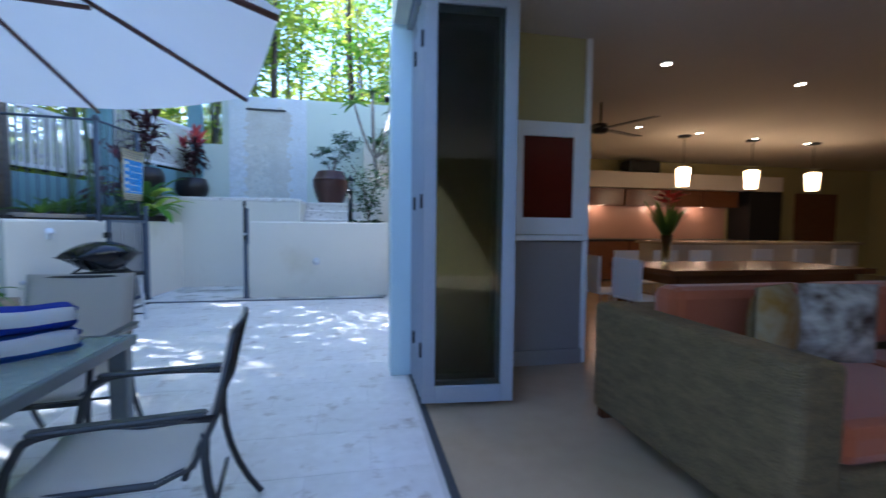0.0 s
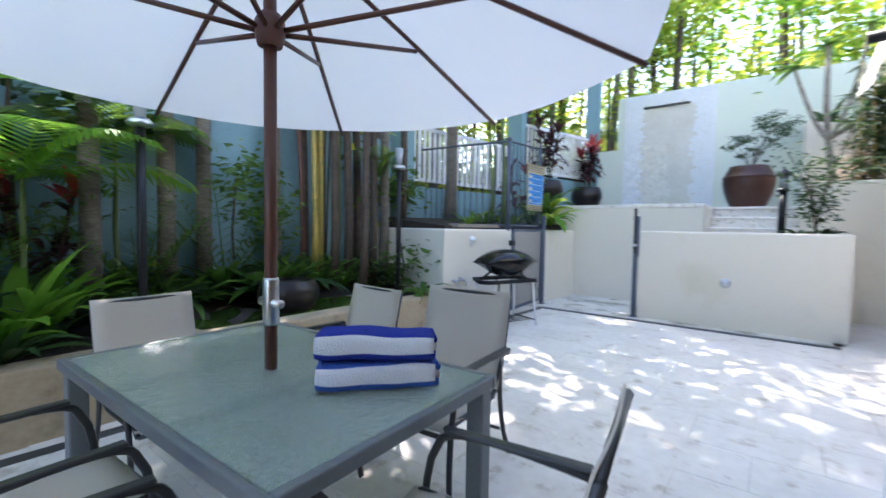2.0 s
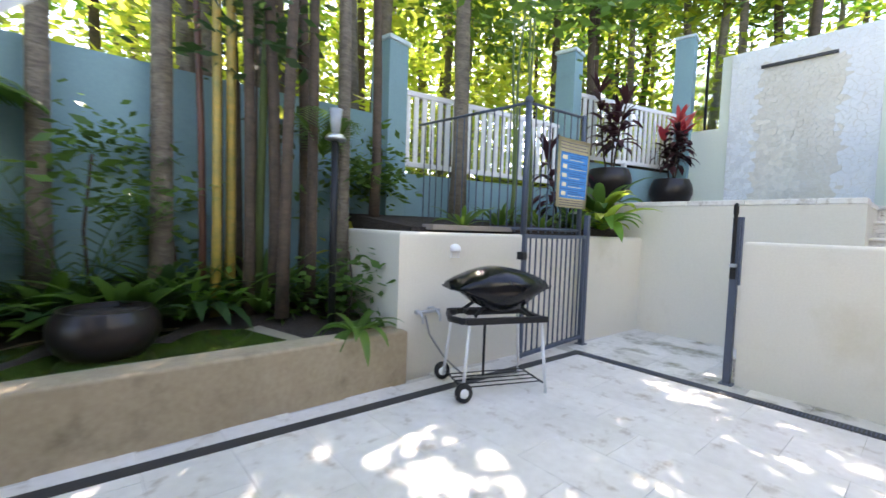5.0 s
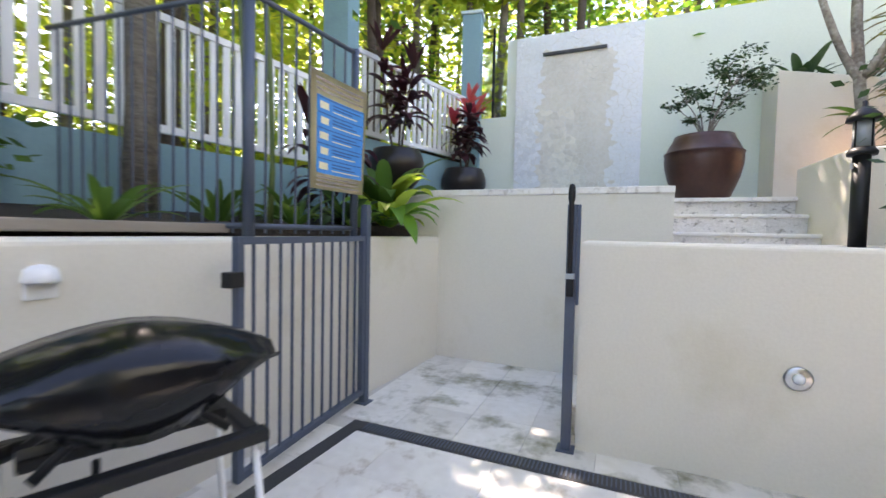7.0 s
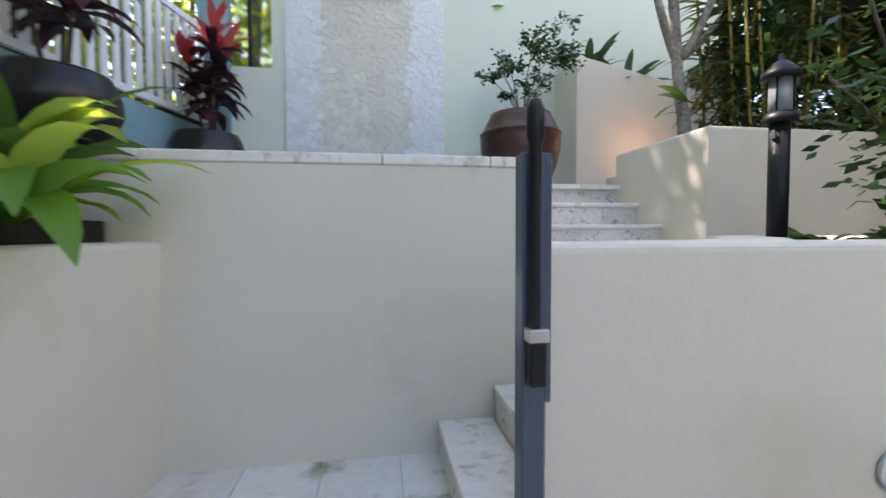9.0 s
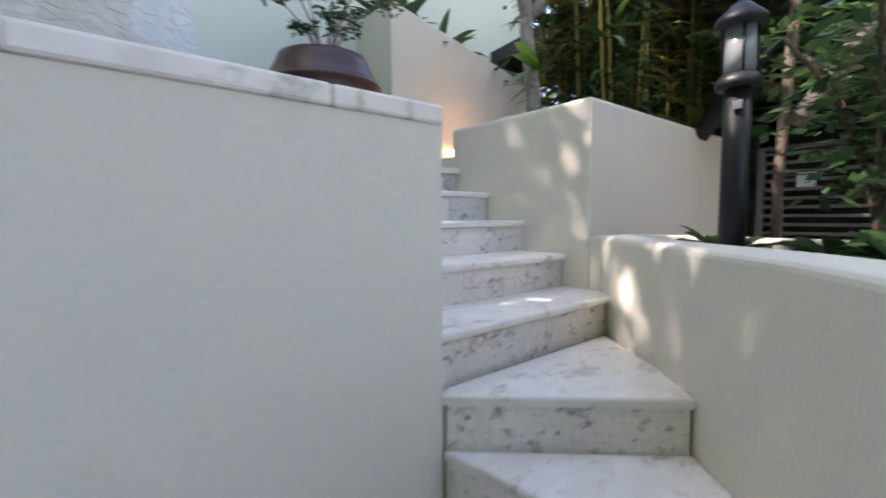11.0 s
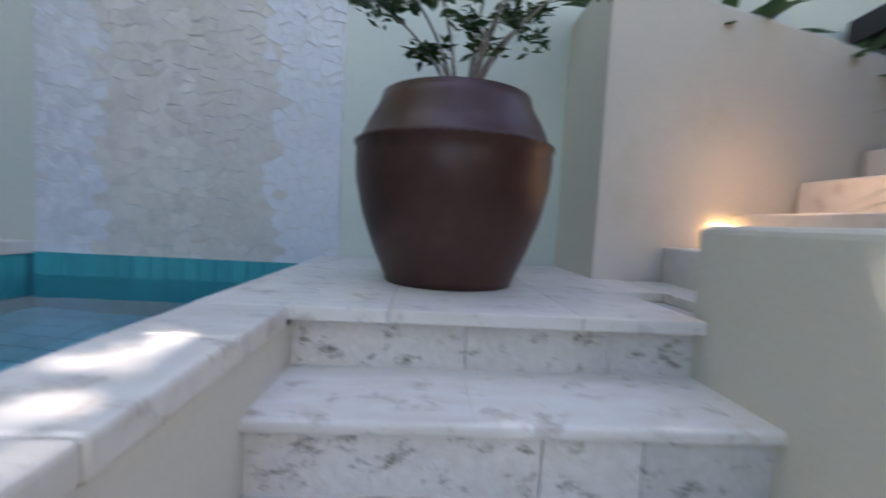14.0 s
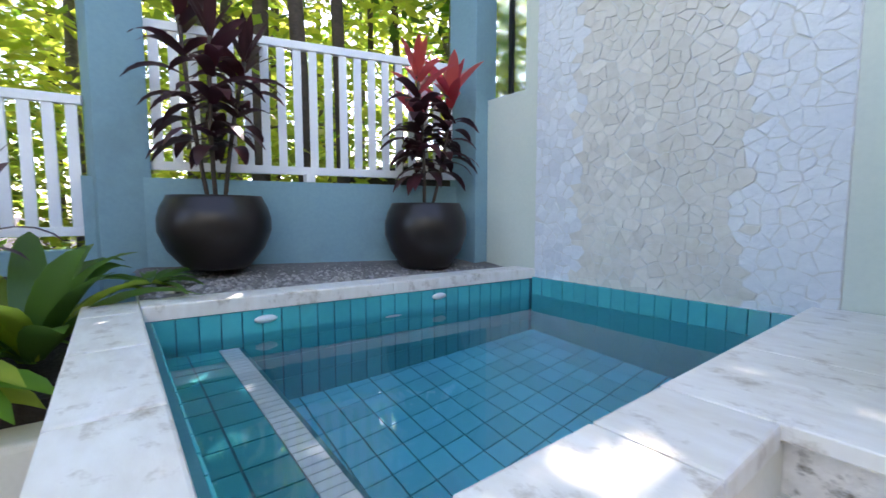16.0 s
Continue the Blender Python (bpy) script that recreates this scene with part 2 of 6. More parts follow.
PINK = leaf_mat("pink_leaf", (0.4, 0.03, 0.05), (0.62, 0.14, 0.1), glow=0.45)
BAMBOO = leaf_mat("dry_bamboo_leaf", (0.2, 0.14, 0.04), (0.08, 0.13, 0.03), glow=0.4)
RED = leaf_mat("red_petal", (0.5, 0.03, 0.01), (0.6, 0.07, 0.02), glow=0.3)
SIGNY = mat("faded_sign_cream", (0.78, 0.7, 0.46), (0.72, 0.64, 0.42), 0.5, fine=30, bump=0.02)
SIGNB = mat("sign_blue", (0.03, 0.24, 0.62), (0.04, 0.28, 0.66), 0.5, fine=30, bump=0.0)
LAMPGLASS = mat("lit_opal_glass", (0.9, 0.8, 0.6), None, 0.4, emit=(1.0, 0.62, 0.26), power=3.0, bump=0)
DOWNL = mat("lit_downlight", (0.9, 0.85, 0.75), None, 0.4, emit=(1.0, 0.8, 0.5), power=7.0, bump=0)
OPAL = mat("opal_glass", (0.7, 0.72, 0.72), (0.62, 0.64, 0.64), 0.3, fine=30, bump=0.02)
ALGAE = mat("green_pond_water", (0.06, 0.1, 0.015), (0.02, 0.03, 0.01), 0.08, big=6, fine=20, amount=1, bump=0.05)


def glass(name, color, rough=0.02, ior=1.45, bump=0.0, scale=20.0):
    m = bpy.data.materials.new(name)
    m.use_nodes = True
    n, link = m.node_tree.nodes, m.node_tree.links.new
    b = n["Principled BSDF"]
    b.inputs["Base Color"].default_value = (*color, 1)
    b.inputs["Roughness"].default_value, b.inputs["IOR"].default_value, b.inputs["Transmission Weight"].default_value = rough, ior, 1.0
    if bump:
        geo, ns, bp = n.new("ShaderNodeNewGeometry"), n.new("ShaderNodeTexNoise"), n.new("ShaderNodeBump")
        ns.inputs["Scale"].default_value, ns.inputs["Detail"].default_value = scale, 3
        bp.inputs["Strength"].default_value, bp.inputs["Distance"].default_value = bump, 0.02
        link(geo.outputs["Position"], ns.inputs["Vector"]), link(ns.outputs[0], bp.inputs["Height"]), link(bp.outputs[0], b.inputs["Normal"])
    return m


GLASS = glass("door_glass", (0.4, 0.48, 0.44), 0.03)
TABLEGLASS = glass("pebbled_glass", (0.7, 0.86, 0.8), 0.03, 1.6, bump=0.8, scale=45)
TABLEGLASS.node_tree.nodes["Principled BSDF"].inputs["Transmission Weight"].default_value = 0.8
WATER = glass("pool_water", (0.9, 0.99, 1.0), 0.0, 1.33, bump=0.05, scale=4)
CLEARP = glass("clear_panel", (0.9, 0.92, 0.85), 0.1)

# ---- mesh helpers ----


def box(bm, x0, x1, y0, y1, z0, z1, bevel=0.0):
    v = [bm.verts.new((x, y, z)) for z in (z0, z1) for x, y in ((x0, y0), (x1, y0), (x1, y1), (x0, y1))]
    fs = [bm.faces.new([v[i] for i in q]) for q in ((3, 2, 1, 0), (4, 5, 6, 7), (0, 1, 5, 4), (1, 2, 6, 5), (2, 3, 7, 6), (3, 0, 4, 7))]
    if bevel:
        bmesh.ops.bevel(bm, geom=list({e for f in fs for e in f.edges}), offset=bevel, segments=2, affect="EDGES", profile=0.5)
    return bm


def prism(bm, pts, z0, z1, bevel=0.0):
    """An upright prism over a plan outline; z1 may be one height or one per corner."""
    tops = z1 if isinstance(z1, (list, tuple)) else [z1] * len(pts)
    lo = [bm.verts.new((x, y, z0)) for x, y in pts]
    hi = [bm.verts.new((p[0], p[1], z)) for p, z in zip(pts, tops)]
    k = len(pts)
    bm.faces.new(lo[::-1])
    top = bm.faces.new(hi)
    for i in range(k):
        bm.faces.new((lo[i], lo[(i + 1) % k], hi[(i + 1) % k], hi[i]))
    bmesh.ops.recalc_face_normals(bm, faces=bm.faces[:])
    if bevel:
        bmesh.ops.bevel(bm, geom=list(top.edges), offset=bevel, segments=3, affect="EDGES", profile=0.5)
    return bm


def tube(bm, pts, radii, n=10, cap=True):
    """A round bar along points, with one radius or one for each point."""
    pts = [Vector(p) for p in pts]
    radii = radii if isinstance(radii, (list, tuple)) else [radii] * len(pts)
    rings, side = [], None
    for i, p in enumerate(pts):
        d = (pts[min(i + 1, len(pts) - 1)] - pts[max(i - 1, 0)]).normalized()
        if side is None:
            side = d.cross(Vector((0, 0, 1)) if abs(d.z) < 0.9 else Vector((1, 0, 0))).normalized()
        side = (side - d * side.dot(d)).normalized()
        up = d.cross(side)
        rings.append([bm.verts.new(p + radii[i] * (math.cos(a) * side + math.sin(a) * up)) for a in (2 * math.pi * k / n for k in range(n))])
    for a, b in zip(rings, rings[1:]):
        for k in range(n):
            f = bm.faces.new((a[k], a[(k + 1) % n], b[(k + 1) % n], b[k]))
            f.smooth = True
    if cap:
        bm.faces.new(rings[0][::-1]), bm.faces.new(rings[-1])
    return bm


def lathe(bm, profile, n=40, cx=0.0, cy=0.0):
    """A turned shape from (radius, height) pairs."""
    rings = [[bm.verts.new((cx + r * math.cos(2 * math.pi * k / n), cy + r * math.sin(2 * math.pi * k / n), z)) for k in range(n)] for r, z in profile]
    for a, b in zip(rings, rings[1:]):
        for k in range(n):
            f = bm.faces.new((a[k], a[(k + 1) % n], b[(k + 1) % n], b[k]))
            f.smooth = True
    bm.faces.new(rings[0][::-1]), bm.faces.new(rings[-1])
    return bm


def curve3(p0, p1, p2, k=8):
    p0, p1, p2 = Vector(p0), Vector(p1), Vector(p2)
    return [(1 - u) ** 2 * p0 + 2 * u * (1 - u) * p1 + u * u * p2 for u in (i / k for i in range(k + 1))]


def finish(name, bm, material, smooth=False):
    me = bpy.data.meshes.new(name)
    bm.to_mesh(me)
    bm.free()
    for mm in (material if isinstance(material, (list, tuple)) else [material]):
        me.materials.append(mm)
    if smooth:
        for p in me.polygons:
            p.use_smooth = True
    return me


def part(name, bm, material, parent, label="", smooth=False):
    ob = new(name, finish(name, bm, material, smooth))
    ob.parent = parent
    if label:
        ob["label"] = label
    return ob


def thing(name, label, category, at=(0, 0, 0), rz=0.0, group="", kind=""):
    ob = new(name)
    ob.empty_display_size = 0.1
    ob.matrix_basis = pose(*at, 0, 0, rz)
    return tagged(ob, label, category, group, kind)


def single(name, bm, material, label, category, group="", kind="", smooth=False, at=None, rz=0.0):
    ob = new(name, finish(name, bm, material, smooth))
    if at:
        ob.matrix_basis = pose(*at, 0, 0, rz)
    return tagged(ob, label, category, group, kind)


def structure(name, bm, material, label, smooth=False):
    return single(name, bm, material, label, "structure", kind="structure", smooth=smooth)


def shared(name, mesh, parent, x, y, z, rz=0.0):
    ob = new(name, mesh)
    ob.parent = parent
    ob.matrix_basis = pose(x, y, z, 0, 0, rz)
    return ob


B = bmesh.new
RNG = random.Random(7)
H = 0.185
DECK = 9 * H


def blade(bm, base, tip_dir, length, width, droop=0.3, k=5, fold=0.15, twist=0.0):
    """One long leaf: a strip with a folded midrib that arches and droops to a point."""
    d = Vector(tip_dir).normalized()
    side = d.cross(Vector((0, 0, 1)))
    side = side.normalized() if side.length > 1e-3 else Vector((1, 0, 0))
    side = (side + Vector((0, 0, twist))).normalized()
    p, rows = Vector(base), []
    for i in range(k + 1):
        u = i / k
        w = width * (math.sin(math.pi * min(1, 0.12 + 0.88 * u)) ** 0.7) * 0.5 if i < k else 0.002
        rows.append([bm.verts.new(p - side * w + Vector((0, 0, fold * w))), bm.verts.new(p), bm.verts.new(p + side * w + Vector((0, 0, fold * w)))])
        d = (d + Vector((0, 0, -droop * (0.4 + u) / k * 2))).normalized()
        p = p + d * (length / k)
    for a, b in zip(rows, rows[1:]):
        for j in (0, 1):
            f = bm.faces.new((a[j], a[j + 1], b[j + 1], b[j]))
            f.smooth = True


def frond(bm, base, direction, length, leaflet=0.28, count=16, droop=0.5, wide=0.028):
    """A palm frond: a midrib with two rows of leaflets."""
    d, p = Vector(direction).normalized(), Vector(base)
    for i in range(count):
        u = (i + 1) / count
        d = (d + Vector((0, 0, -droop * u / count * 2.2))).normalized()
        q = p + d * (length / count)
        side = d.cross(Vector((0, 0, 1))).normalized()
        w = 0.008 * (1.2 - u)
        bm.faces.new([bm.verts.new(v) for v in (p - side * w, p + side * w, q + side * w * 0.9, q - side * w * 0.9)])
        for s in (-1, 1):
            blade(bm, q, d * 0.7 + side * s * 0.9 + Vector((0, 0, 0.15)), leaflet * math.sin(math.pi * (0.18 + 0.75 * u)), wide, 0.5, 2, 0.1)
        p = q


def scatter(bm, rng, centre, radius, count, size, squash=0.7, flat=0.5):
    """Many small pointed leaves in an uneven clump."""
    c = Vector(centre)
    for _ in range(count):
        v = Vector((rng.gauss(0, 1), rng.gauss(0, 1), rng.gauss(0, squash)))
        p = c + v * radius * 0.5
        a = rng.uniform(0, 6.283)
        d = Vector((math.cos(a), math.sin(a), rng.uniform(-0.7, 0.5))).normalized()
        s = d.cross(Vector((rng.uniform(-1, 1), rng.uniform(-1, 1), 1))).normalized()
        l = size * rng.uniform(0.6, 1.3)
        bm.faces.new([bm.verts.new(x) for x in (p, p + d * l * 0.5 + s * l * 0.22, p + d * l, p + d * l * 0.5 - s * l * 0.22)])

# ---- large structure ----
gr = B()
prism(gr, [(-300, -300), (300, -300), (300, 300), (-300, 300)], -0.4, -0.06)
tagged(new("ground", finish("ground", gr, SOIL)), "dark leaf-littered earth around the house", "ground", kind="structure")

floor = structure("floor", prism(B(), [(-2.72, -4), (1.04, -4), (1.04, 4.14), (2.24, 4.14), (4.9, 9.4), (-2.72, 9.4)], -0.05, -0.006), GROUT, "terrace of pale travertine slabs with worn patches")
floor_in = structure("floor_inside", prism(B(), [(1.06, -4), (14, -4), (14, 9.6), (5.2, 9.6), (2.4, 4.12), (1.06, 4.12)], -0.05, 0.0), INFLOOR, "polished tan stone floor of the living room")
wl = structure("wall_low", prism(B(), [(-2.68, -3.5), (-2.68, 5.6), (-2.9, 5.6), (-2.9, -3.5)], -0.05, 0.42, 0.02), LOWWALL, "low tan rendered wall of the garden bed")
wt = B()
prism(wt, [(-2.77, 5.56), (-2.53, 9.22), (-4.1, 9.22), (-4.3, 5.74)], -0.05, 1.2, 0.03)
structure("wall_raised_bed", wt, CREAM, "cream rendered retaining wall of the raised bed")
pf = B()
prism(pf, [(-2.95, 9.21), (-0.455, 9.21), (-0.455, 9.44), (-2.95, 9.44)], -0.05, 1.604)
structure("wall_pool_front", pf, CREAM, "smooth cream rendered wall below the pool")
pe = B()
prism(pe, [(-0.485, 9.441), (-0.485, 10.56), (-0.7, 10.56), (-0.7, 9.441)], -0.05, 1.604)
structure("wall_pool_side", pe, CREAM, "cream rendered wall between stairs and pool")
pw = B()
prism(pw, [(-3.85, 9.445), (-2.73, 9.445), (-2.53, 12.0), (-3.4, 12.0)], -0.05, 1.6)
structure("wall_pool_west", pw, CREAM, "cream rendered pool wall under the gravel bed")

# far wall with the stone panel
fw = B()
prism(fw, [(-2.62, 12.05), (3.4, 12.05), (3.4, 12.3), (-2.62, 12.3)], -0.05, 4.32)
structure("wall_far", fw, PALE, "tall pale green rendered wall behind the pool")
fw2 = B()
prism(fw2, [(-3.15, 12.05), (-2.62, 12.05), (-2.62, 12.3), (-3.15, 12.3)], -0.05, 3.12)
structure("wall_far_low", fw2, PALE, "lower stretch of pale wall beside the fence")
panel = structure("wall_stone_panel", prism(B(), [(-2.47, 12.02), (-0.64, 12.02), (-0.64, 12.06), (-2.47, 12.06)], 0.3, 4.3), MORTAR, "mortar bed of the stone feature panel")
slot = B()
box(slot, -2.05, -1.13, 11.97, 12.03, 3.98, 4.02)
single("water_spout", slot, DRAIN, "long dark slot of the water feature", "spout")

# pillar wall and tall planter
pil = B()
prism(pil, [(0.78, 11.43), (3.2, 11.5), (3.2, 11.7), (1.0, 11.64), (1.0, 12.05), (0.78, 12.05)], -0.05, [3.22, 2.75, 2.75, 3.2, 3.22, 3.22], 0.015)
structure("wall_pillar", pil, CREAM, "cream wall end catching warm light")
tall = B()
prism(tall, [(0.735, 9.43), (3.3, 9.43), (3.3, 9.6), (0.95, 9.63), (0.95, 10.3), (3.3, 10.35), (3.3, 10.54), (0.735, 10.54)], -0.05, 1.95, 0.025)
structure("wall_tall_planter", tall, CREAM, "thick cream rendered planter wall beside the stairs")
structure("soil_tall_planter", prism(B(), [(0.94, 9.6), (3.29, 9.58), (3.29, 10.38), (0.94, 10.32)], 1.0, 1.84), SOIL, "dark soil in the tall planter")


def smooth_line(pts, k=5):
    """Points along a smooth curve through the given ones."""
    out = []
    for i in range(len(pts) - 1):
        p0, p1, p2, p3 = (Vector(pts[max(0, min(len(pts) - 1, j))]) for j in (i - 1, i, i + 1, i + 2))
        for s in range(k):
            u = s / k
            out.append(tuple(0.5 * (2 * p1 + (p2 - p0) * u + (2 * p0 - 5 * p1 + 4 * p2 - p3) * u * u + (3 * p1 - p0 - 3 * p2 + p3) * u ** 3)))
    return out + [tuple(pts[-1])]


front = B()
prism(front, [(-1.05, 7.835), (1.13, 7.835), (1.13, 9.425), (1.0, 9.425), (1.0, 8.03)] + smooth_line([(-0.15, 8.03), (0.2, 8.34), (0.465, 8.7), (0.72, 9.02), (0.985, 9.33)])
      + [(0.985, 9.425), (0.737, 9.425)] + smooth_line([(0.735, 9.36), (0.6, 9.2), (0.33, 8.88), (0.08, 8.6), (-0.14, 8.36), (-0.5, 8.14), (-1.05, 8.03)]), -0.05, 1.215)
bmesh.ops.bevel(front, geom=[e for e in front.edges if abs(e.verts[0].co.z - 1.215) < 1e-4 and abs(e.verts[1].co.z - 1.215) < 1e-4], offset=0.025, segments=3, affect="EDGES", profile=0.5)
structure("wall_planter_front", front, CREAM, "cream rendered planter wall with a curved back")
structure("soil_front_planter", prism(B(), [(-0.2, 8.04), (0.99, 8.04), (0.99, 9.4), (0.95, 9.4), (0.4, 8.74), (0.1, 8.38)], 0.6, 1.13), SOIL, "dark soil in the front planter")
structure("soil_raised_bed", prism(B(), [(-2.95, 5.8), (-2.75, 9.15), (-4.05, 9.15), (-4.2, 5.85)], 1.19, [1.24, 1.3, 1.38, 1.36]), SOIL, "dark mulch of the raised bed")
sl = B()
rng = random.Random(5)
nx, ny = 14, 44
grid = [[sl.verts.new((-2.89 - 3.6 * i / nx, -3.6 + 9.4 * j / ny, 0.36 + 0.05 * i / nx * 4 + rng.uniform(-0.03, 0.04))) for i in range(nx + 1)] for j in range(ny + 1)]
for j in range(ny):
    for i in range(nx):
        sl.faces.new((grid[j][i], grid[j][i + 1], grid[j + 1][i + 1], grid[j + 1][i])).normal_flip()
structure("garden_bed", sl, SOIL, "dark leafy mulch of the garden bed", smooth=True)

# boundary wall and fence posts
bl = B()
prism(bl, [(-4.62, -6), (-4.4, 6.35), (-4.62, 6.35), (-4.84, -6)], -0.05, 2.55)
structure("wall_boundary", bl, BLUE, "tall blue-green rendered boundary wall")
bl = B()
prism(bl, [(-4.3, 6.35), (-3.82, 9.2), (-4.02, 9.2), (-4.5, 6.35)], -0.05, 1.88)
structure("wall_boundary_middle", bl, BLUE, "blue-green rendered wall below the white fence")
bl = B()
prism(bl, [(-3.82, 9.2), (-3.2, 12.05), (-3.4, 12.1), (-4.02, 9.2)], -0.05, 2.36)
structure("wall_boundary_pool", bl, BLUE, "blue rendered wall below the pool fence")

# house
hw = B()
prism(hw, [(1.092, 3.97), (2.52, 3.97), (2.52, 4.12), (1.092, 4.12)], 0.0, 1.1)
structure("wall_house_dado", hw, TAUPE, "taupe painted lower house wall")
hw = B()
prism(hw, [(1.092, 3.98), (2.52, 3.98), (2.52, 4.12), (1.092, 4.12)], 1.1, 2.75)
structure("wall_house_upper", hw, YELLOWW, "mustard yellow upper house wall")
structure("baseboard", box(B(), 1.75, 2.53, 3.945, 3.969, 0.0, 0.13, 0.004), TAUPE, "taupe skirting along the house wall")
structure("wall_inside_west", prism(B(), [(2.4, 4.121), (2.52, 4.121), (5.3, 9.6), (5.18, 9.6)], 0, 2.75), YELLOWW, "yellow inner wall of the living room")
structure("wall_kitchen", prism(B(), [(5.0, 9.601), (14.2, 9.601), (14.2, 9.8), (5.0, 9.8)], 0, 2.75), YELLOWW, "warm kitchen back wall")
structure("wall_inside_east", prism(B(), [(14, -4), (14.2, -4), (14.2, 9.6), (14, 9.6)], 0, 2.75), YELLOWW, "warm inner wall")
structure("wall_inside_south", prism(B(), [(1.06, -4.2), (14.2, -4.2), (14.2, -4), (1.06, -4)], 0, 2.75), YELLOWW, "warm inner wall")
structure("ceiling", prism(B(), [(1.0, -4.2), (14.2, -4.2), (14.2, 9.8), (5.0, 9.8), (2.38, 4.12), (1.0, 4.12)], 2.751, 2.95), CEIL, "plain painted living room ceiling")
# Unseen upper walls, built tall to keep the eastern sky off the terrace.
structure("wall_facade", prism(B(), [(0.9, -4.2), (0.999, -4.2), (0.999, 4.12), (0.9, 4.12)], 2.68, 6.0), PALE, "unseen pale facade over the doors, raised to block sky light")
structure("wall_upper_house", prism(B(), [(2.25, 4.13), (2.38, 4.13), (5.15, 9.6), (5.15, 12.0), (5.0, 12.0), (5.0, 9.65)], 3.36, 6.0), PALE, "unseen upper wall added to block sky light")
structure("wall_upper_return", prism(B(), [(1.0, 4.0), (2.3, 4.0), (2.3, 4.129), (1.0, 4.129)], 2.96, 6.0), PALE, "unseen upper return added to block sky light")
# Never in view: added to close the garden end and cut sky light.
structure("wall_garden_south", prism(B(), [(-4.85, -6.2), (0.9, -6.2), (0.9, -6.0), (-4.85, -6.0)], -0.05, 3.2), BLUE, "unseen blue-green wall added to close the garden end")
structure("door_jamb", box(B(), 0.885, 1.09, 3.9, 4.135, 0, 2.68, 0.006), PALEBLUE, "pale blue painted door jamb")
structure("door_head", box(B(), 1.0, 1.06, -4, 4.0, 2.64, 2.75), FRAMEW, "white door head track")
structure("door_track", box(B(), 1.03, 1.07, -4, 3.99, -0.01, 0.006), DRAIN, "dark recessed floor track")

# house side wall; the shade under the overhang is put into its colour
SHADECLAD = mat("shade_dark_cladding", (0.04, 0.04, 0.042), (0.025, 0.025, 0.025), 0.8, fine=20)
structure("wall_house_north", prism(B(), [(2.25, 4.13), (2.38, 4.13), (5.15, 9.6), (5.15, 12.0), (5.0, 12.0), (5.0, 9.65)], 0, 3.2), SHADECLAD, "house side coloured dark for the shade under the overhang")
# Slab added overhead, widened to darken this corner.
structure("ceiling_soffit", prism(B(), [(2.3, 4.2), (5.0, 9.6), (5.0, 12.0), (2.6, 12.0), (2.2, 9.0), (2.2, 6.0)], 3.2, 3.35), SHADECLAD, "dark slab added to keep sky light off the house side")
# stairs
stairs = thing("stairs", "pitted white travertine stairs with rounded nosings", "stairs", kind="structure")
NOSE = [None, None, None, None, None, 9.25, 9.565, 9.87, 10.18, 10.5]
WIND = [None,
        [(-1.12, 9.205), (-1.12, 8.0), (-0.8, 8.04), (-0.8, 9.205)],
        [(-0.8, 9.205), (-0.8, 8.02), (-0.5, 8.12), (-0.32, 8.24), (-0.457, 9.205)],
        [(-0.457, 9.205), (-0.32, 8.24), (-0.14, 8.34), (0.06, 8.58), (0.14, 8.67)],
        [(-0.457, 9.205), (0.14, 8.67), (0.33, 8.87), (0.6, 9.25), (-0.455, 9.25)]]
for k in (1, 2, 3, 4):
    part("tread", prism(B(), WIND[k], k * H - 0.035, k * H, 0.012), COPE, stairs)
    cx = sum(p[0] for p in WIND[k]) / len(WIND[k])
    cy = sum(p[1] for p in WIND[k]) / len(WIND[k])
    part("riser_block", prism(B(), [(cx + (x - cx) * 0.97, cy + (y - cy) * 0.97) for x, y in WIND[k]], -0.02, k * H - 0.035), TRAV_RISER, stairs)
for k in (5, 6, 7, 8):
    y0, y1 = NOSE[k], NOSE[k + 1]
    for x0, x1 in ((-0.49, 0.02 + 0.05 * (k % 2)), (0.0215 + 0.05 * (k % 2), 0.74)):
        tr_ = box(B(), x0, x1, y0, y1 + 0.03, k * H - 0.035, k * H)
        bmesh.ops.bevel(tr_, geom=[e for e in tr_.edges if all(abs(q.co.y - y0) < 1e-5 for q in e.verts) and abs(e.verts[0].co.z - e.verts[1].co.z) < 1e-5], offset=0.013, segments=3, affect="EDGES", profile=0.5)
        part("tread", tr_, COPE, stairs)
    cuts = [-0.488, -0.02 + 0.1 * (k % 3), 0.42 + 0.06 * (k % 2), 0.738]
    for x0, x1 in zip(cuts, cuts[1:]):
        part("riser_tile", box(B(), x0 + 0.001, x1 - 0.001, y0 + 0.028, y0 + 0.06, (k - 1) * H - 0.03, k * H - 0.0355, 0.002), TRAV_RISER, stairs)
    part("step_core", box(B(), -0.484, 0.735, y0 + 0.061, y1 + 0.05, 0, k * H - 0.036), GROUT, stairs)
cuts = [-0.488, 0.03, 0.47, 0.738]
for x0, x1 in zip(cuts, cuts[1:]):
    part("riser_tile", box(B(), x0 + 0.001, x1 - 0.001, 10.528, 10.56, 8 * H - 0.03, DECK - 0.0405, 0.002), TRAV_RISER, stairs)

deck = structure("deck", prism(B(), [(-0.7, 10.561), (3.2, 10.561), (3.2, 12.05), (-0.7, 12.05)], 1.0, DECK - 0.041), GROUT, "travertine deck at the top of the stairs")
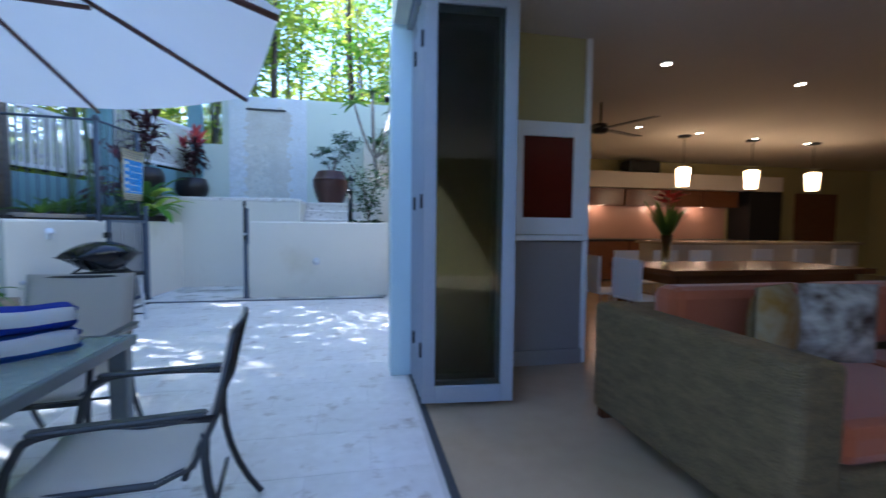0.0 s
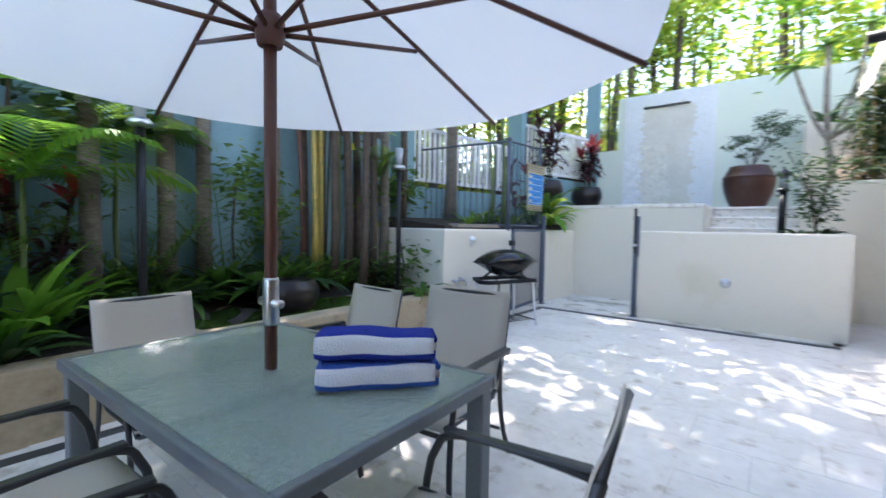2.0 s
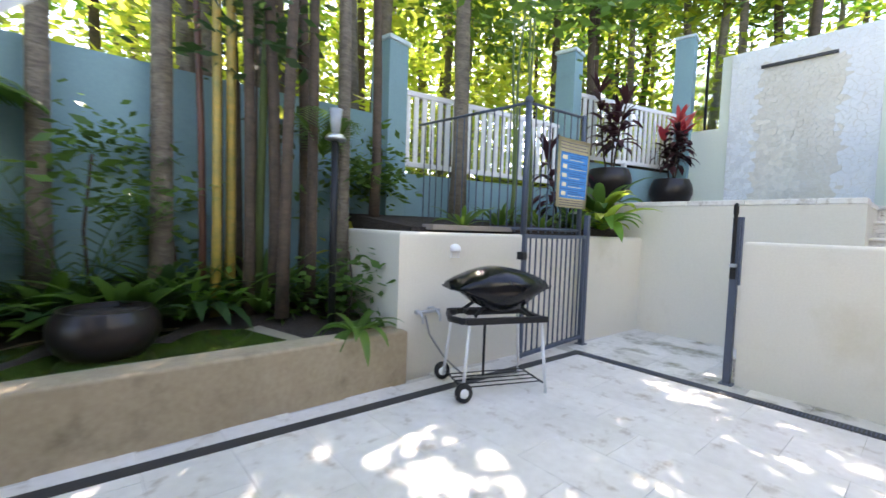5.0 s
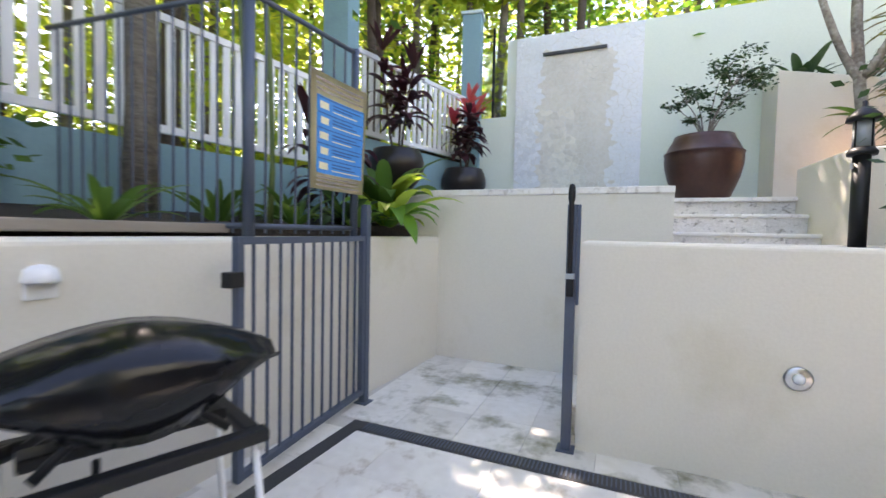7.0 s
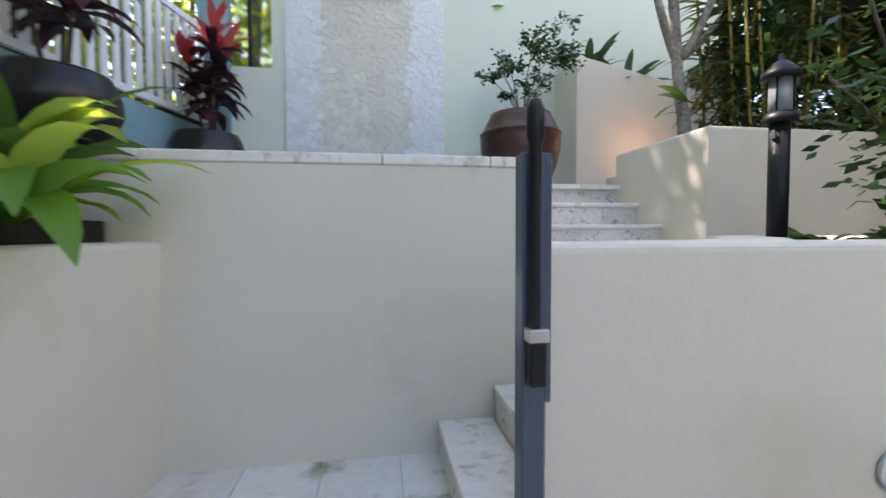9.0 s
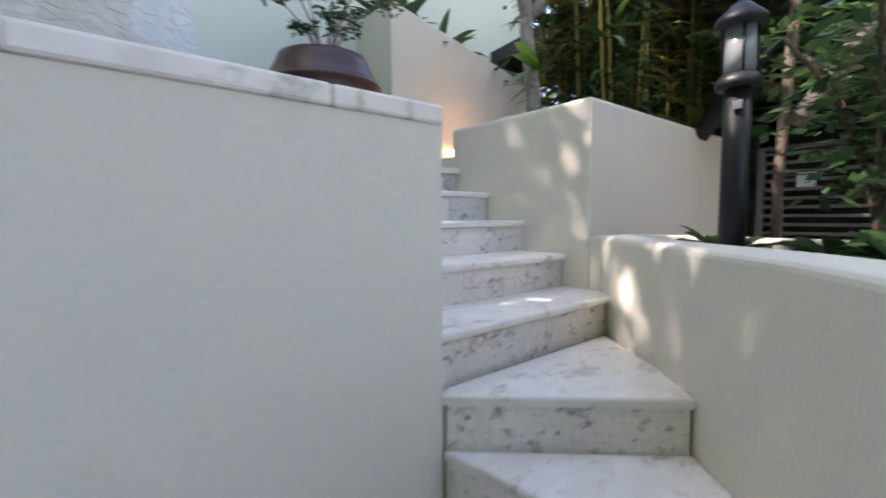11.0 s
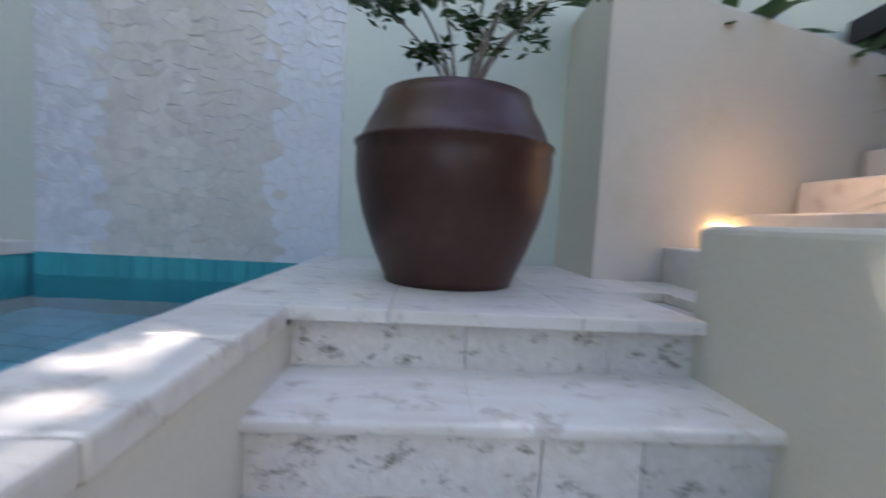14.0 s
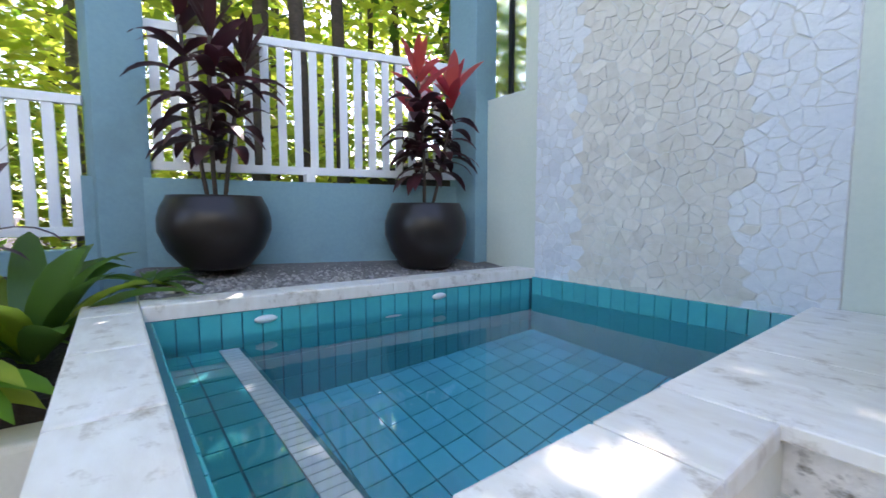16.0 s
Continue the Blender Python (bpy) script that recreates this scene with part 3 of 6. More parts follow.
# stairs going on upward behind the planter
for i, x in enumerate((1.15, 1.5, 1.85, 2.2)):
    structure("upper_step", prism(B(), [(x, 10.545), (3.2, 10.545), (3.2, 11.428), (x, 11.428)], DECK - 0.01, DECK + H * (i + 1), 0.01), TRAV, "upper travertine step")

# pool
pool = thing("pool", "small plunge pool with teal tiles and clear water", "pool", kind="structure")
WEST = -4.56


def west(y):
    """The west side of the pool, which runs a little askew."""
    return -2.68 + 0.0797 * (y - 9.44)


part("shell_floor", box(B(), -2.72, -0.7, 9.44, 12.02, 0.36, 0.448), POOLGROUT, pool)
part("shell_west", prism(B(), [(west(9.44) - 0.05, 9.44), (west(9.44), 9.44), (west(12.02), 12.02), (west(12.02) - 0.05, 12.02)], 0.36, 1.6), POOLGROUT, pool)
part("shell_south", box(B(), -2.667, -0.713, 9.44, 9.462, 0.36, 1.6), POOLGROUT, pool)
part("shell_east", box(B(), -0.712, -0.69, 9.44, 12.02, 0.36, 1.6), POOLGROUT, pool)
part("bench", prism(B(), [(west(9.463) + 0.001, 9.463), (-0.714, 9.463), (-0.714, 9.86), (west(9.86) + 0.001, 9.86)], 0.45, 1.25), POOLGROUT, pool)
water = part("water", prism(B(), [(-2.655, 9.475), (-0.725, 9.475), (-0.725, 12.01), (-2.655, 12.01)], 1.44, 1.47), WATER, pool, "clear still pool water")
water.visible_shadow = False
bm = water.data
wb = B()
v = [wb.verts.new(p) for p in ((west(9.472) + 0.009, 9.472, 1.47), (-0.722, 9.472, 1.47), (-0.722, 11.994, 1.47), (west(11.994) + 0.009, 11.994, 1.47))]
wb.faces.new(v)
wb.to_mesh(bm)
wb.free()


def tile_mesh(name, w, d, t, material, bevel=0.003):
    return finish(name, box(B(), -w / 2, w / 2, -d / 2, d / 2, -t, 0, bevel), material)


S = 0.143
ft = tile_mesh("pool_floor_tile", S - 0.008, S - 0.008, 0.01, POOLFLOOR, 0)
for i in range(13):
    for j in range(15):
        if -2.6 + S * i - S / 2 > west(9.93 + S * (j + 0.5)):
            shared("floor_tile", ft, pool, -2.6 + S * i, 9.93 + S * j, 0.459)
        elif -2.6 + S * (i + 0.5) > west(9.93 + S * j) + 0.02:
            y0, y1, x1 = 9.934 - S / 2 + S * j, 9.926 + S / 2 + S * j, -2.604 + S * (i + 0.5)
            part("floor_tile", prism(B(), [(west(y0) + 0.012, y0), (x1, y0), (x1, y1), (west(y1) + 0.012, y1)], 0.449, 0.459), POOLFLOOR, pool)
bt = tile_mesh("bench_tile", S - 0.008, S - 0.008, 0.01, POOLTILE, 0)
for i in range(13):
    for j in range(2):
        shared("bench_tile", bt, pool, -2.6 + S * i, 9.535 + S * j, 1.261)
mos = tile_mesh("mosaic_tile", 0.04, 0.09, 0.01, OPAL, 0)
for i in range(44):
    shared("mosaic_tile", mos, pool, -2.63 + 0.0435 * i, 9.795, 1.262)
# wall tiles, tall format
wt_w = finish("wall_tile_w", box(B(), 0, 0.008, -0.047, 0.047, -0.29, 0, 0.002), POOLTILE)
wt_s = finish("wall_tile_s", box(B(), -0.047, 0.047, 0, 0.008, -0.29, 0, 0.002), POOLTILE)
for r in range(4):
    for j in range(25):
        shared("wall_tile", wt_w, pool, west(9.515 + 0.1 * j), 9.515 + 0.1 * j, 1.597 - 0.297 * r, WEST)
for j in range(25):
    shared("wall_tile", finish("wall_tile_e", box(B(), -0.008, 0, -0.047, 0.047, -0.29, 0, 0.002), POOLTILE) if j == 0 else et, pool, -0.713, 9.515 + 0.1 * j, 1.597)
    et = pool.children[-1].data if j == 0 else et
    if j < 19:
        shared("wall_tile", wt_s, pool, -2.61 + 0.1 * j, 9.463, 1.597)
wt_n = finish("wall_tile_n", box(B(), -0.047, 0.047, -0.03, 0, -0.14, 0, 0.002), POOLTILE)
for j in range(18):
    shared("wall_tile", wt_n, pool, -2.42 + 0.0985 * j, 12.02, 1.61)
part("shell_north", box(B(), -2.474, -0.713, 11.995, 12.015, 0.45, 1.46), POOLTILE, pool)
fit_lathe = lathe(B(), [(0.0, 0.0), (0.055, 0.0), (0.06, 0.006), (0.045, 0.014), (0.0, 0.016)], 20)
jet = finish("jet", fit_lathe, OPAL, True)
for y, z in ((9.98, 1.545), (11.1, 1.55), (10.75, 1.42)):
    ob = new("jet", jet)
    ob.parent = pool
    ob.matrix_basis = pose(west(y) + 0.009, y, z, 0, 90, 0) @ Matrix.Diagonal((0.38, 1, 1, 1))

# copings
coping = thing("pool_coping", "white travertine coping slabs round the pool", "coping", kind="structure")
for x0, x1 in ((-2.93, -2.62), (-2.618, -2.02), (-2.018, -1.42), (-1.418, -0.82), (-0.818, -0.452)):
    part("coping_slab", box(B(), x0, x1, 9.2, 9.43, 1.605, DECK, 0.01), COPE, coping)
for y0, y1 in ((9.432, 9.75), (9.752, 10.15), (10.152, 10.47)):
    part("coping_slab", box(B(), -0.74, -0.477, y0, y1, 1.605, DECK, 0.01), COPE, coping)
for y0, y1 in ((9.432, 10.1), (10.102, 10.75), (10.752, 11.4), (11.402, 12.015)):
    part("coping_slab", prism(B(), [(west(y0) - 0.2, y0), (west(y0) + 0.015, y0), (west(y1) + 0.015, y1), (west(y1) - 0.2, y1)], 1.602, DECK + 0.012, 0.008), COPE, coping)
for i, (x0, x1) in enumerate(((-0.74, -0.2), (-0.198, 0.36), (0.362, 0.93), (0.932, 1.6))):
    for y0, y1 in ((10.47, 11.03), (11.032, 11.6), (11.602, 12.045)):
        if y1 < 11.1 or x0 < 0.5 or y0 < 11.1:
            x2 = min(x1, 0.735) if y0 < 10.5 and x1 > 0.735 and x0 < 0.735 else x1
            if y0 < 10.5 and x0 > 0.735:
                part("deck_slab", box(B(), x0, x1, 10.546, y1, DECK - 0.04, DECK, 0.003), COPE, deck)
            else:
                part("deck_slab", box(B(), x0, x2, y0, y1 if not (y0 > 11 and x0 > 0.9) else 11.42, DECK - 0.04, DECK, 0.004), COPE, deck)

# drains
dr = B()
prism(dr, [(-2.34, 7.5), (1.05, 7.5), (1.05, 7.62), (-2.34, 7.62)], -0.02, 0.001)
single("floor_drain", dr, DRAIN, "long black slotted floor drain", "drain", kind="structure")
dr = B()
prism(dr, [(-2.62, 1.0), (-2.42, 7.62), (-2.32, 7.62), (-2.52, 1.0)], -0.02, 0.0005)
single("floor_drain", dr, DRAIN, "black channel drain along the garden wall", "drain", kind="structure")
gs = B()
for i in range(150):
    x = -2.3 + i * 0.022
    box(gs, x, x + 0.008, 7.515, 7.605, 0.0, 0.006)
single("drain_grate", gs, STEEL, "slotted grate bars of the floor drain", "grate", kind="structure")

# terrace slabs
tm = tile_mesh("terrace_slab", 0.607, 0.403, 0.02, TRAV, 0.0015)
tmh = tile_mesh("terrace_half_slab", 0.301, 0.402, 0.02, TRAV, 0.003)
for j in range(19):
    y = 7.29 - 0.405 * j
    for i in range(7):
        x = 0.7 - 0.609 * i - (0.305 if j % 2 else 0)
        if x > -2.75:
            shared("slab", tm, floor, x, y, 0.0)
        if i == 0 and j % 2:
            shared("slab", tmh, floor, x + 0.457, y, 0.0)
for i in range(9):
    for j in range(4 if i < 5 else 1):
        shared("slab", tile_mesh("landing_slab", 0.402, 0.392, 0.02, MOSSY, 0.003) if i == j == 0 else lm, floor, -2.35 + 0.405 * i, 7.83 + 0.395 * j, 0.0)
        lm = floor.children[-1].data if i == j == 0 else lm
for j in range(13):
    for i in range(3):
        if 1.35 + 0.609 * i < 1.6 + 0.5 * (0.405 * j):
            shared("slab", tm, floor, 1.3105 + 0.609 * i, 4.455 + 0.405 * j, 0.0)

# split stones of the feature panel


def clip(poly, p, q):
    """Keeps the side of poly nearer to p than to q."""
    out, mid, nrm = [], (p + q) / 2, q - p
    for a, b in zip(poly, poly[1:] + poly[:1]):
        da, db = (a - mid).dot(nrm), (b - mid).dot(nrm)
        if da <= 0:
            out.append(a)
        if (da < 0 < db) or (db < 0 < da):
            out.append(a + (b - a) * (da / (da - db)))
    return out


srng = random.Random(11)
seeds = []
cols, rows_ = 27, 48
for i in range(cols):
    for j in range(rows_):
        seeds.append(Vector((-2.47 + 1.83 * (i + 0.5 + srng.uniform(-0.48, 0.48)) / cols, 1.6 + 2.7 * (j + 0.5 + srng.uniform(-0.48, 0.48)) / rows_)))
seeds = [s_ for s_ in seeds if srng.random() > 0.22]
rest, made_ = {True: B(), False: B()}, 0
for s_ in seeds:
    poly = [Vector(p) for p in ((-2.47, 1.6), (-0.64, 1.6), (-0.64, 4.3), (-2.47, 4.3))]
    for o_ in seeds:
        if o_ is not s_ and (o_ - s_).length < 0.3:
            poly = clip(poly, s_, o_)
    c = sum(poly, Vector((0, 0))) / len(poly)
    white = c.x < -2.08 + srng.uniform(-0.06, 0.06) or c.x > -1.04 + srng.uniform(-0.06, 0.06) or c.y > 4.05
    poly = [p + (c - p).normalized() * srng.uniform(0.0, 0.003) + Vector((srng.uniform(-0.006, 0.006), srng.uniform(-0.006, 0.006))) for p in poly]
    proud = srng.uniform(0.003, 0.011) * (0.6 if white else 0.9)
    own = c.y < 3.15 and made_ < 298
    sb = B() if own else rest[white]
    lo = [sb.verts.new((p.x, 12.022, p.y)) for p in poly]
    tx, tz = srng.uniform(-0.06, 0.06), srng.uniform(-0.06, 0.06)
    hi = [sb.verts.new((c.x + (p.x - c.x) * 0.93, 12.02 - proud + tx * (p.x - c.x) + tz * (p.y - c.y), c.y + (p.y - c.y) * 0.93)) for p in poly]
    k = len(poly)
    sb.faces.new(hi[::-1])
    for i in range(k):
        sb.faces.new((lo[(i + 1) % k], lo[i], hi[i], hi[(i + 1) % k]))
    if own:
        bmesh.ops.recalc_face_normals(sb, faces=sb.faces[:])
        part("stone", sb, STONE_WHITE if white else STONE, panel)
        made_ += 1
for white, sb in rest.items():
    bmesh.ops.recalc_face_normals(sb, faces=sb.faces[:])
    ob = part("upper_stones", sb, STONE_WHITE if white else STONE, panel)
    ob["kind"] = "stuff"

# ---- terrace things ----
# dining table
table = thing("dining_table", "grey framed outdoor table with a pebbled glass top", "table", (-1.105, 2.315, 0), 2.0)
TW, TD, TH = 0.75, 0.485, 0.655
for s in (-1, 1):
    part("side_rail", box(B(), -TW, TW, s * TD - 0.03 if s > 0 else s * TD, s * TD if s > 0 else s * TD + 0.03, TH - 0.045, TH, 0.006), TABLEF, table)
    part("end_rail", box(B(), s * TW - 0.03 if s > 0 else s * TW, s * TW if s > 0 else s * TW + 0.03, -TD + 0.031, TD - 0.031, TH - 0.045, TH, 0.006), TABLEF, table)
    for r in (-1, 1):
        part("leg", box(B(), s * (TW - 0.05) - 0.035, s * (TW - 0.05) + 0.035, r * (TD - 0.05) - 0.035, r * (TD - 0.05) + 0.035, 0, TH - 0.0455, 0.008), TABLEF, table)
top = part("glass_top", box(B(), -TW + 0.032, TW - 0.032, -TD + 0.032, TD - 0.032, TH - 0.012, TH - 0.002, 0.001), TABLEGLASS, table, "rippled translucent glass")
top.visible_shadow = False
for s in (-1, 1):
    part("under_rail", box(B(), s * 0.22 - 0.02, s * 0.22 + 0.02, -TD + 0.032, TD - 0.032, TH - 0.05, TH - 0.016), TABLEF, table)


def make_chair(at, rz):
    """A sling armchair that faces its own +y."""
    c = thing("patio_chair", "dark bronze patio armchair with a beige mesh sling", "chair", at, rz, group="chairs round the garden table")
    w = 0.27
    side = [(0, -0.33, 0.92), (0, -0.27, 0.62), (0, -0.2, 0.44), (0, -0.1, 0.395), (0, 0.15, 0.41), (0, 0.27, 0.415), (0, 0.3, 0.39)]
    for s in (-1, 1):
        part("side_frame", tube(B(), [(s * w, y, z) for _, y, z in side], 0.014, 8), BRONZE, c, smooth=True)
        part("rear_leg", tube(B(), curve3((s * w, -0.24, 0.56), (s * w, -0.22, 0.25), (s * w, -0.38, 0.01), 6), 0.014, 8), BRONZE, c, smooth=True)
        arm = curve3((s * (w + 0.03), -0.27, 0.62), (s * (w + 0.04), 0.2, 0.68), (s * (w + 0.03), 0.22, 0.6), 8) + curve3((s * (w + 0.03), 0.25, 0.53), (s * (w + 0.03), 0.3, 0.3), (s * (w + 0.01), 0.24, 0.01), 6)
        part("front_leg", tube(B(), arm, 0.014, 8), BRONZE, c, smooth=True)
        part("armrest", box(B(), s * (w + 0.035) - 0.024, s * (w + 0.035) + 0.024, -0.25, 0.2, 0.64, 0.658, 0.007), BRONZE, c)
    for y, z in ((-0.33, 0.92), (0.3, 0.39), (-0.18, 0.4)):
        part("cross_bar", tube(B(), [(-w, y, z), (w, y, z)], 0.011, 8), BRONZE, c, smooth=True)
    part("stretcher", tube(B(), [(-w, -0.25, 0.2), (w, -0.25, 0.2)], 0.009, 8), BRONZE, c, smooth=True)
    sb = B()
    prof = [(-0.336, 0.938), (-0.328, 0.9), (-0.305, 0.78), (-0.272, 0.62), (-0.235, 0.5), (-0.19, 0.425), (-0.1, 0.385), (0.05, 0.385), (0.2, 0.41), (0.3, 0.4)]
    xs, layers = (-w - 0.011, -0.2, -0.1, 0.0, 0.1, 0.2, w + 0.011), []
    for q, (y, z) in enumerate(prof):
        y0, z0 = prof[max(0, q - 1)]
        y1, z1 = prof[min(len(prof) - 1, q + 1)]
        n = Vector((0, -(z0 - z1), -(y1 - y0))).normalized() * 0.006
        sag = [0.012 * max(0.0, 1 - (x / w) ** 2) for x in xs]
        layers.append([[sb.verts.new((x, y - 0.7 * s + (k - 2.9) * n.y, z - 0.5 * s + (k - 2.9) * n.z)) for x, s in zip(xs, sag)] for k in (0, 1)])
    for a, b in zip(layers, layers[1:]):
        for k in (0, 1):
            for i in range(6):
                sb.faces.new((a[k][i], a[k][i + 1], b[k][i + 1], b[k][i])).smooth = True
        for i in (0, 6):
            sb.faces.new((a[0][i], a[1][i], b[1][i], b[0][i]))
    for a in (layers[0], layers[-1]):
        for i in range(6):
            sb.faces.new((a[0][i], a[0][i + 1], a[1][i + 1], a[1][i]))
    bmesh.ops.recalc_face_normals(sb, faces=sb.faces[:])
    part("sling", sb, SLING, c, "woven beige mesh seat and back")
    return c


CHAIR = Matrix.Diagonal((0.9, 1.0, 0.94, 1.0))
chair = make_chair((-0.85, 3.03, 0), 185)
chair.matrix_basis = chair.matrix_basis @ CHAIR
for x, y, rz in ((-1.57, 2.98, 177), (-1.845, 2.215, -90), (-0.12, 2.27, 99), (-1.25, 1.6, 4), (-0.53, 1.58, -6)):
    copy_thing(chair, pose(x, y, 0, 0, 0, rz) @ CHAIR)

# towels
for k, (z, rz) in enumerate(((TH, 47), (TH + 0.098, 42))):
    tw = thing("folded_towel", "folded blue and white striped beach towel on the table", "towel", (-0.645 - 0.012 * k, 2.455, z), rz, group="towels on the table")
    tb, rows, n_ = B(), [], 36
    for u in range(21):
        x = -0.2 + 0.02 * u
        end = 1 - 0.1 * max(0.0, abs(x) / 0.2 - 0.85) * 6
        ring = []
        for a in range(n_):
            t_ = 2 * math.pi * a / n_
            cy, cz = math.cos(t_), math.sin(t_)
            y = 0.09 * math.copysign(abs(cy) ** 0.5, cy)
            zz = 0.047 * math.copysign(abs(cz) ** 0.6, cz)
            ring.append(tb.verts.new((x + 0.008 * math.sin(5 * y + k), y * end + 0.004 * math.sin(17 * x + 2 * k), 0.051 + zz * end + (0.004 * math.sin(13 * x + 3 * k) if zz > 0 else 0) + 0.002 * math.sin(31 * x + 40 * y))))
        rows.append(ring)
    for a, b in zip(rows, rows[1:]):
        for j in range(n_):
            f_ = tb.faces.new((a[j], a[(j + 1) % n_], b[(j + 1) % n_], b[j]))
            f_.smooth = True
            s_ = math.sin(2 * math.pi * (j + 0.5) / n_)
            f_.material_index = 1 if -0.1 < s_ < 0.8 else 0
    tb.faces.new(rows[0][::-1]), tb.faces.new(rows[-1])
    bmesh.ops.recalc_face_normals(tb, faces=tb.faces[:])
    part("striped_body", tb, [TOWELB if k else TOWELM, TOWELW], tw)
    for q in range(3):
        part("fold_edge", tube(B(), [(0.2 + 0.004 * q, -0.075 + 0.01 * q, 0.028 + 0.024 * q), (0.204, 0.0, 0.026 + 0.025 * q), (0.2, 0.075, 0.028 + 0.024 * q)], 0.011, 8), TOWELW if q == 1 else (TOWELB if k else TOWELM), tw, smooth=True)

# umbrella
PX, PY = -1.1, 2.315
umb = thing("market_umbrella", "large white canvas umbrella on a dark timber pole", "umbrella", (PX, PY, 0))
umb.matrix_basis = umb.matrix_basis @ Matrix.Diagonal((1.0, 1.0, 0.98, 1.0))
part("pole", tube(B(), [(0, 0, 0.02), (0, 0, 2.46)], 0.024, 16), TIMBER, umb, smooth=True)
part("base_plate", lathe(B(), [(0.0, 0.0), (0.24, 0.0), (0.24, 0.03), (0.05, 0.06), (0.03, 0.2), (0.0, 0.2)], 32), BLACKM, umb)
sleeve = part("sleeve", lathe(B(), [(0.0, 0.84), (0.028, 0.84), (0.031, 0.85), (0.031, 1.02), (0.028, 1.03), (0.0, 1.03)], 20), SILVER, umb, "steel joint sleeve")
part("knob", tube(B(), [(-0.07, 0.0, 0.93), (0.07, 0.0, 0.93)], 0.018, 12), SILVER, sleeve, smooth=True)
part("runner", lathe(B(), [(0.0, 1.93), (0.045, 1.93), (0.055, 1.97), (0.055, 2.02), (0.04, 2.05), (0.0, 2.05)], 20), TIMBER, umb)
part("crown", lathe(B(), [(0.0, 2.4), (0.05, 2.4), (0.05, 2.47), (0.0, 2.5)], 20), TIMBER, umb)
R, RZ, AZ = 1.48, 1.93, 2.44
A0 = math.radians(-4)
for k in range(8):
    a = A0 + k * math.pi / 4
    c, s = math.cos(a), math.sin(a)
    part("rib", tube(B(), [(0.05 * c, 0.05 * s, AZ - 0.02), (R * 0.5 * c, R * 0.5 * s, (AZ + RZ) / 2 + 0.005), (R * 0.995 * c, R * 0.995 * s, RZ - 0.015)], 0.012, 6), TIMBER, umb)
    part("strut", tube(B(), [(0.05 * c, 0.05 * s, 1.99), (R * 0.52 * c, R * 0.52 * s, (AZ + RZ) / 2 - 0.03)], 0.011, 6), TIMBER, umb)
cb = B()
M = 7
ringv = []
for j in range(M + 1):
    u = j / M
    row = []
    for k in range(8):
        a0, a1 = A0 + k * math.pi / 4, A0 + (k + 1) * math.pi / 4
        for i in range(4):
            f = i / 4
            x = (1 - f) * math.cos(a0) + f * math.cos(a1)
            y = (1 - f) * math.sin(a0) + f * math.sin(a1)
            sag = 0.05 * math.sin(math.pi * f) * u * (1 - 0.35 * u)
            row.append(cb.verts.new((R * u * x + 0.001 * k * (j == 0), R * u * y, AZ - (AZ - RZ) * u + 0.012 - sag)) if j else None)
    ringv.append(row)
apex = cb.verts.new((0, 0, AZ + 0.012))
for k in range(32):
    cb.faces.new((apex, ringv[1][k], ringv[1][(k + 1) % 32])).smooth = True
for j in range(1, M):
    for k in range(32):
        cb.faces.new((ringv[j][k], ringv[j + 1][k], ringv[j + 1][(k + 1) % 32], ringv[j][(k + 1) % 32])).smooth = True
canopy = part("canopy", cb, CANVAS, umb, "white canvas canopy")
# barbecue
bq = thing("barbecue", "covered black barbecue on a wheeled white-legged trolley", "barbecue", (-2.22, 6.115, 0), 68)
bq.matrix_basis = bq.matrix_basis @ Matrix.Diagonal((0.9, 0.95, 0.975, 1.0))
lid = B()
prof = [(0.0, 0.98), (0.1, 0.975), (0.24, 0.94), (0.36, 0.885), (0.42, 0.84)]
rows = []
for i in range(13):
    u = -1 + i / 6
    half = 0.46 * u
    ww = 0.26 * (1 - 0.45 * abs(u) ** 2.2)
    top_z = 0.98 - 0.12 * abs(u) ** 1.8
    low_z = 0.635 + 0.13 * abs(u) ** 2
    mid_z = 0.83 + 0.01 * u
    rows.append([lid.verts.new((half * (0.7 if q[2] else 1), q[0] * ww, q[1])) for q in
                 ((-0.3, top_z, 0), (0.3, top_z, 0), (0.72, top_z - 0.05, 0), (1.0, mid_z, 0), (0.75, low_z + 0.02, 1), (0.35, low_z, 1), (-0.35, low_z, 1), (-0.75, low_z + 0.02, 1), (-1.0, mid_z, 0), (-0.72, top_z - 0.05, 0))])
for a, b in zip(rows, rows[1:]):
    for j in range(10):
        lid.faces.new((a[j], a[(j + 1) % 10], b[(j + 1) % 10], b[j])).smooth = True
lid.faces.new(rows[0]), lid.faces.new(rows[-1][::-1])
bmesh.ops.recalc_face_normals(lid, faces=lid.faces[:])
part("hood", lid, BBQ, bq, "glossy black vinyl cover")
cr = B()
tube(cr, [(-0.26, -0.14, 0.61), (-0.14, -0.1, 0.7), (0.14, -0.1, 0.7), (0.26, -0.14, 0.61)], 0.016, 8)
part("cradle", cr, BLACKM, bq, smooth=True)
cr = B()
tube(cr, [(-0.26, 0.14, 0.61), (-0.14, 0.1, 0.7), (0.14, 0.1, 0.7), (0.26, 0.14, 0.61)], 0.016, 8)
part("cradle", cr, BLACKM, bq, smooth=True)
for y in (-1, 1):
    part("side_board", box(B(), -0.37, 0.37, y * 0.215 - 0.03, y * 0.215 + 0.03, 0.565, 0.61, 0.01), BLACKM, bq)
part("end_board", box(B(), 0.3, 0.36, -0.184, 0.184, 0.568, 0.605, 0.008), BLACKM, bq)
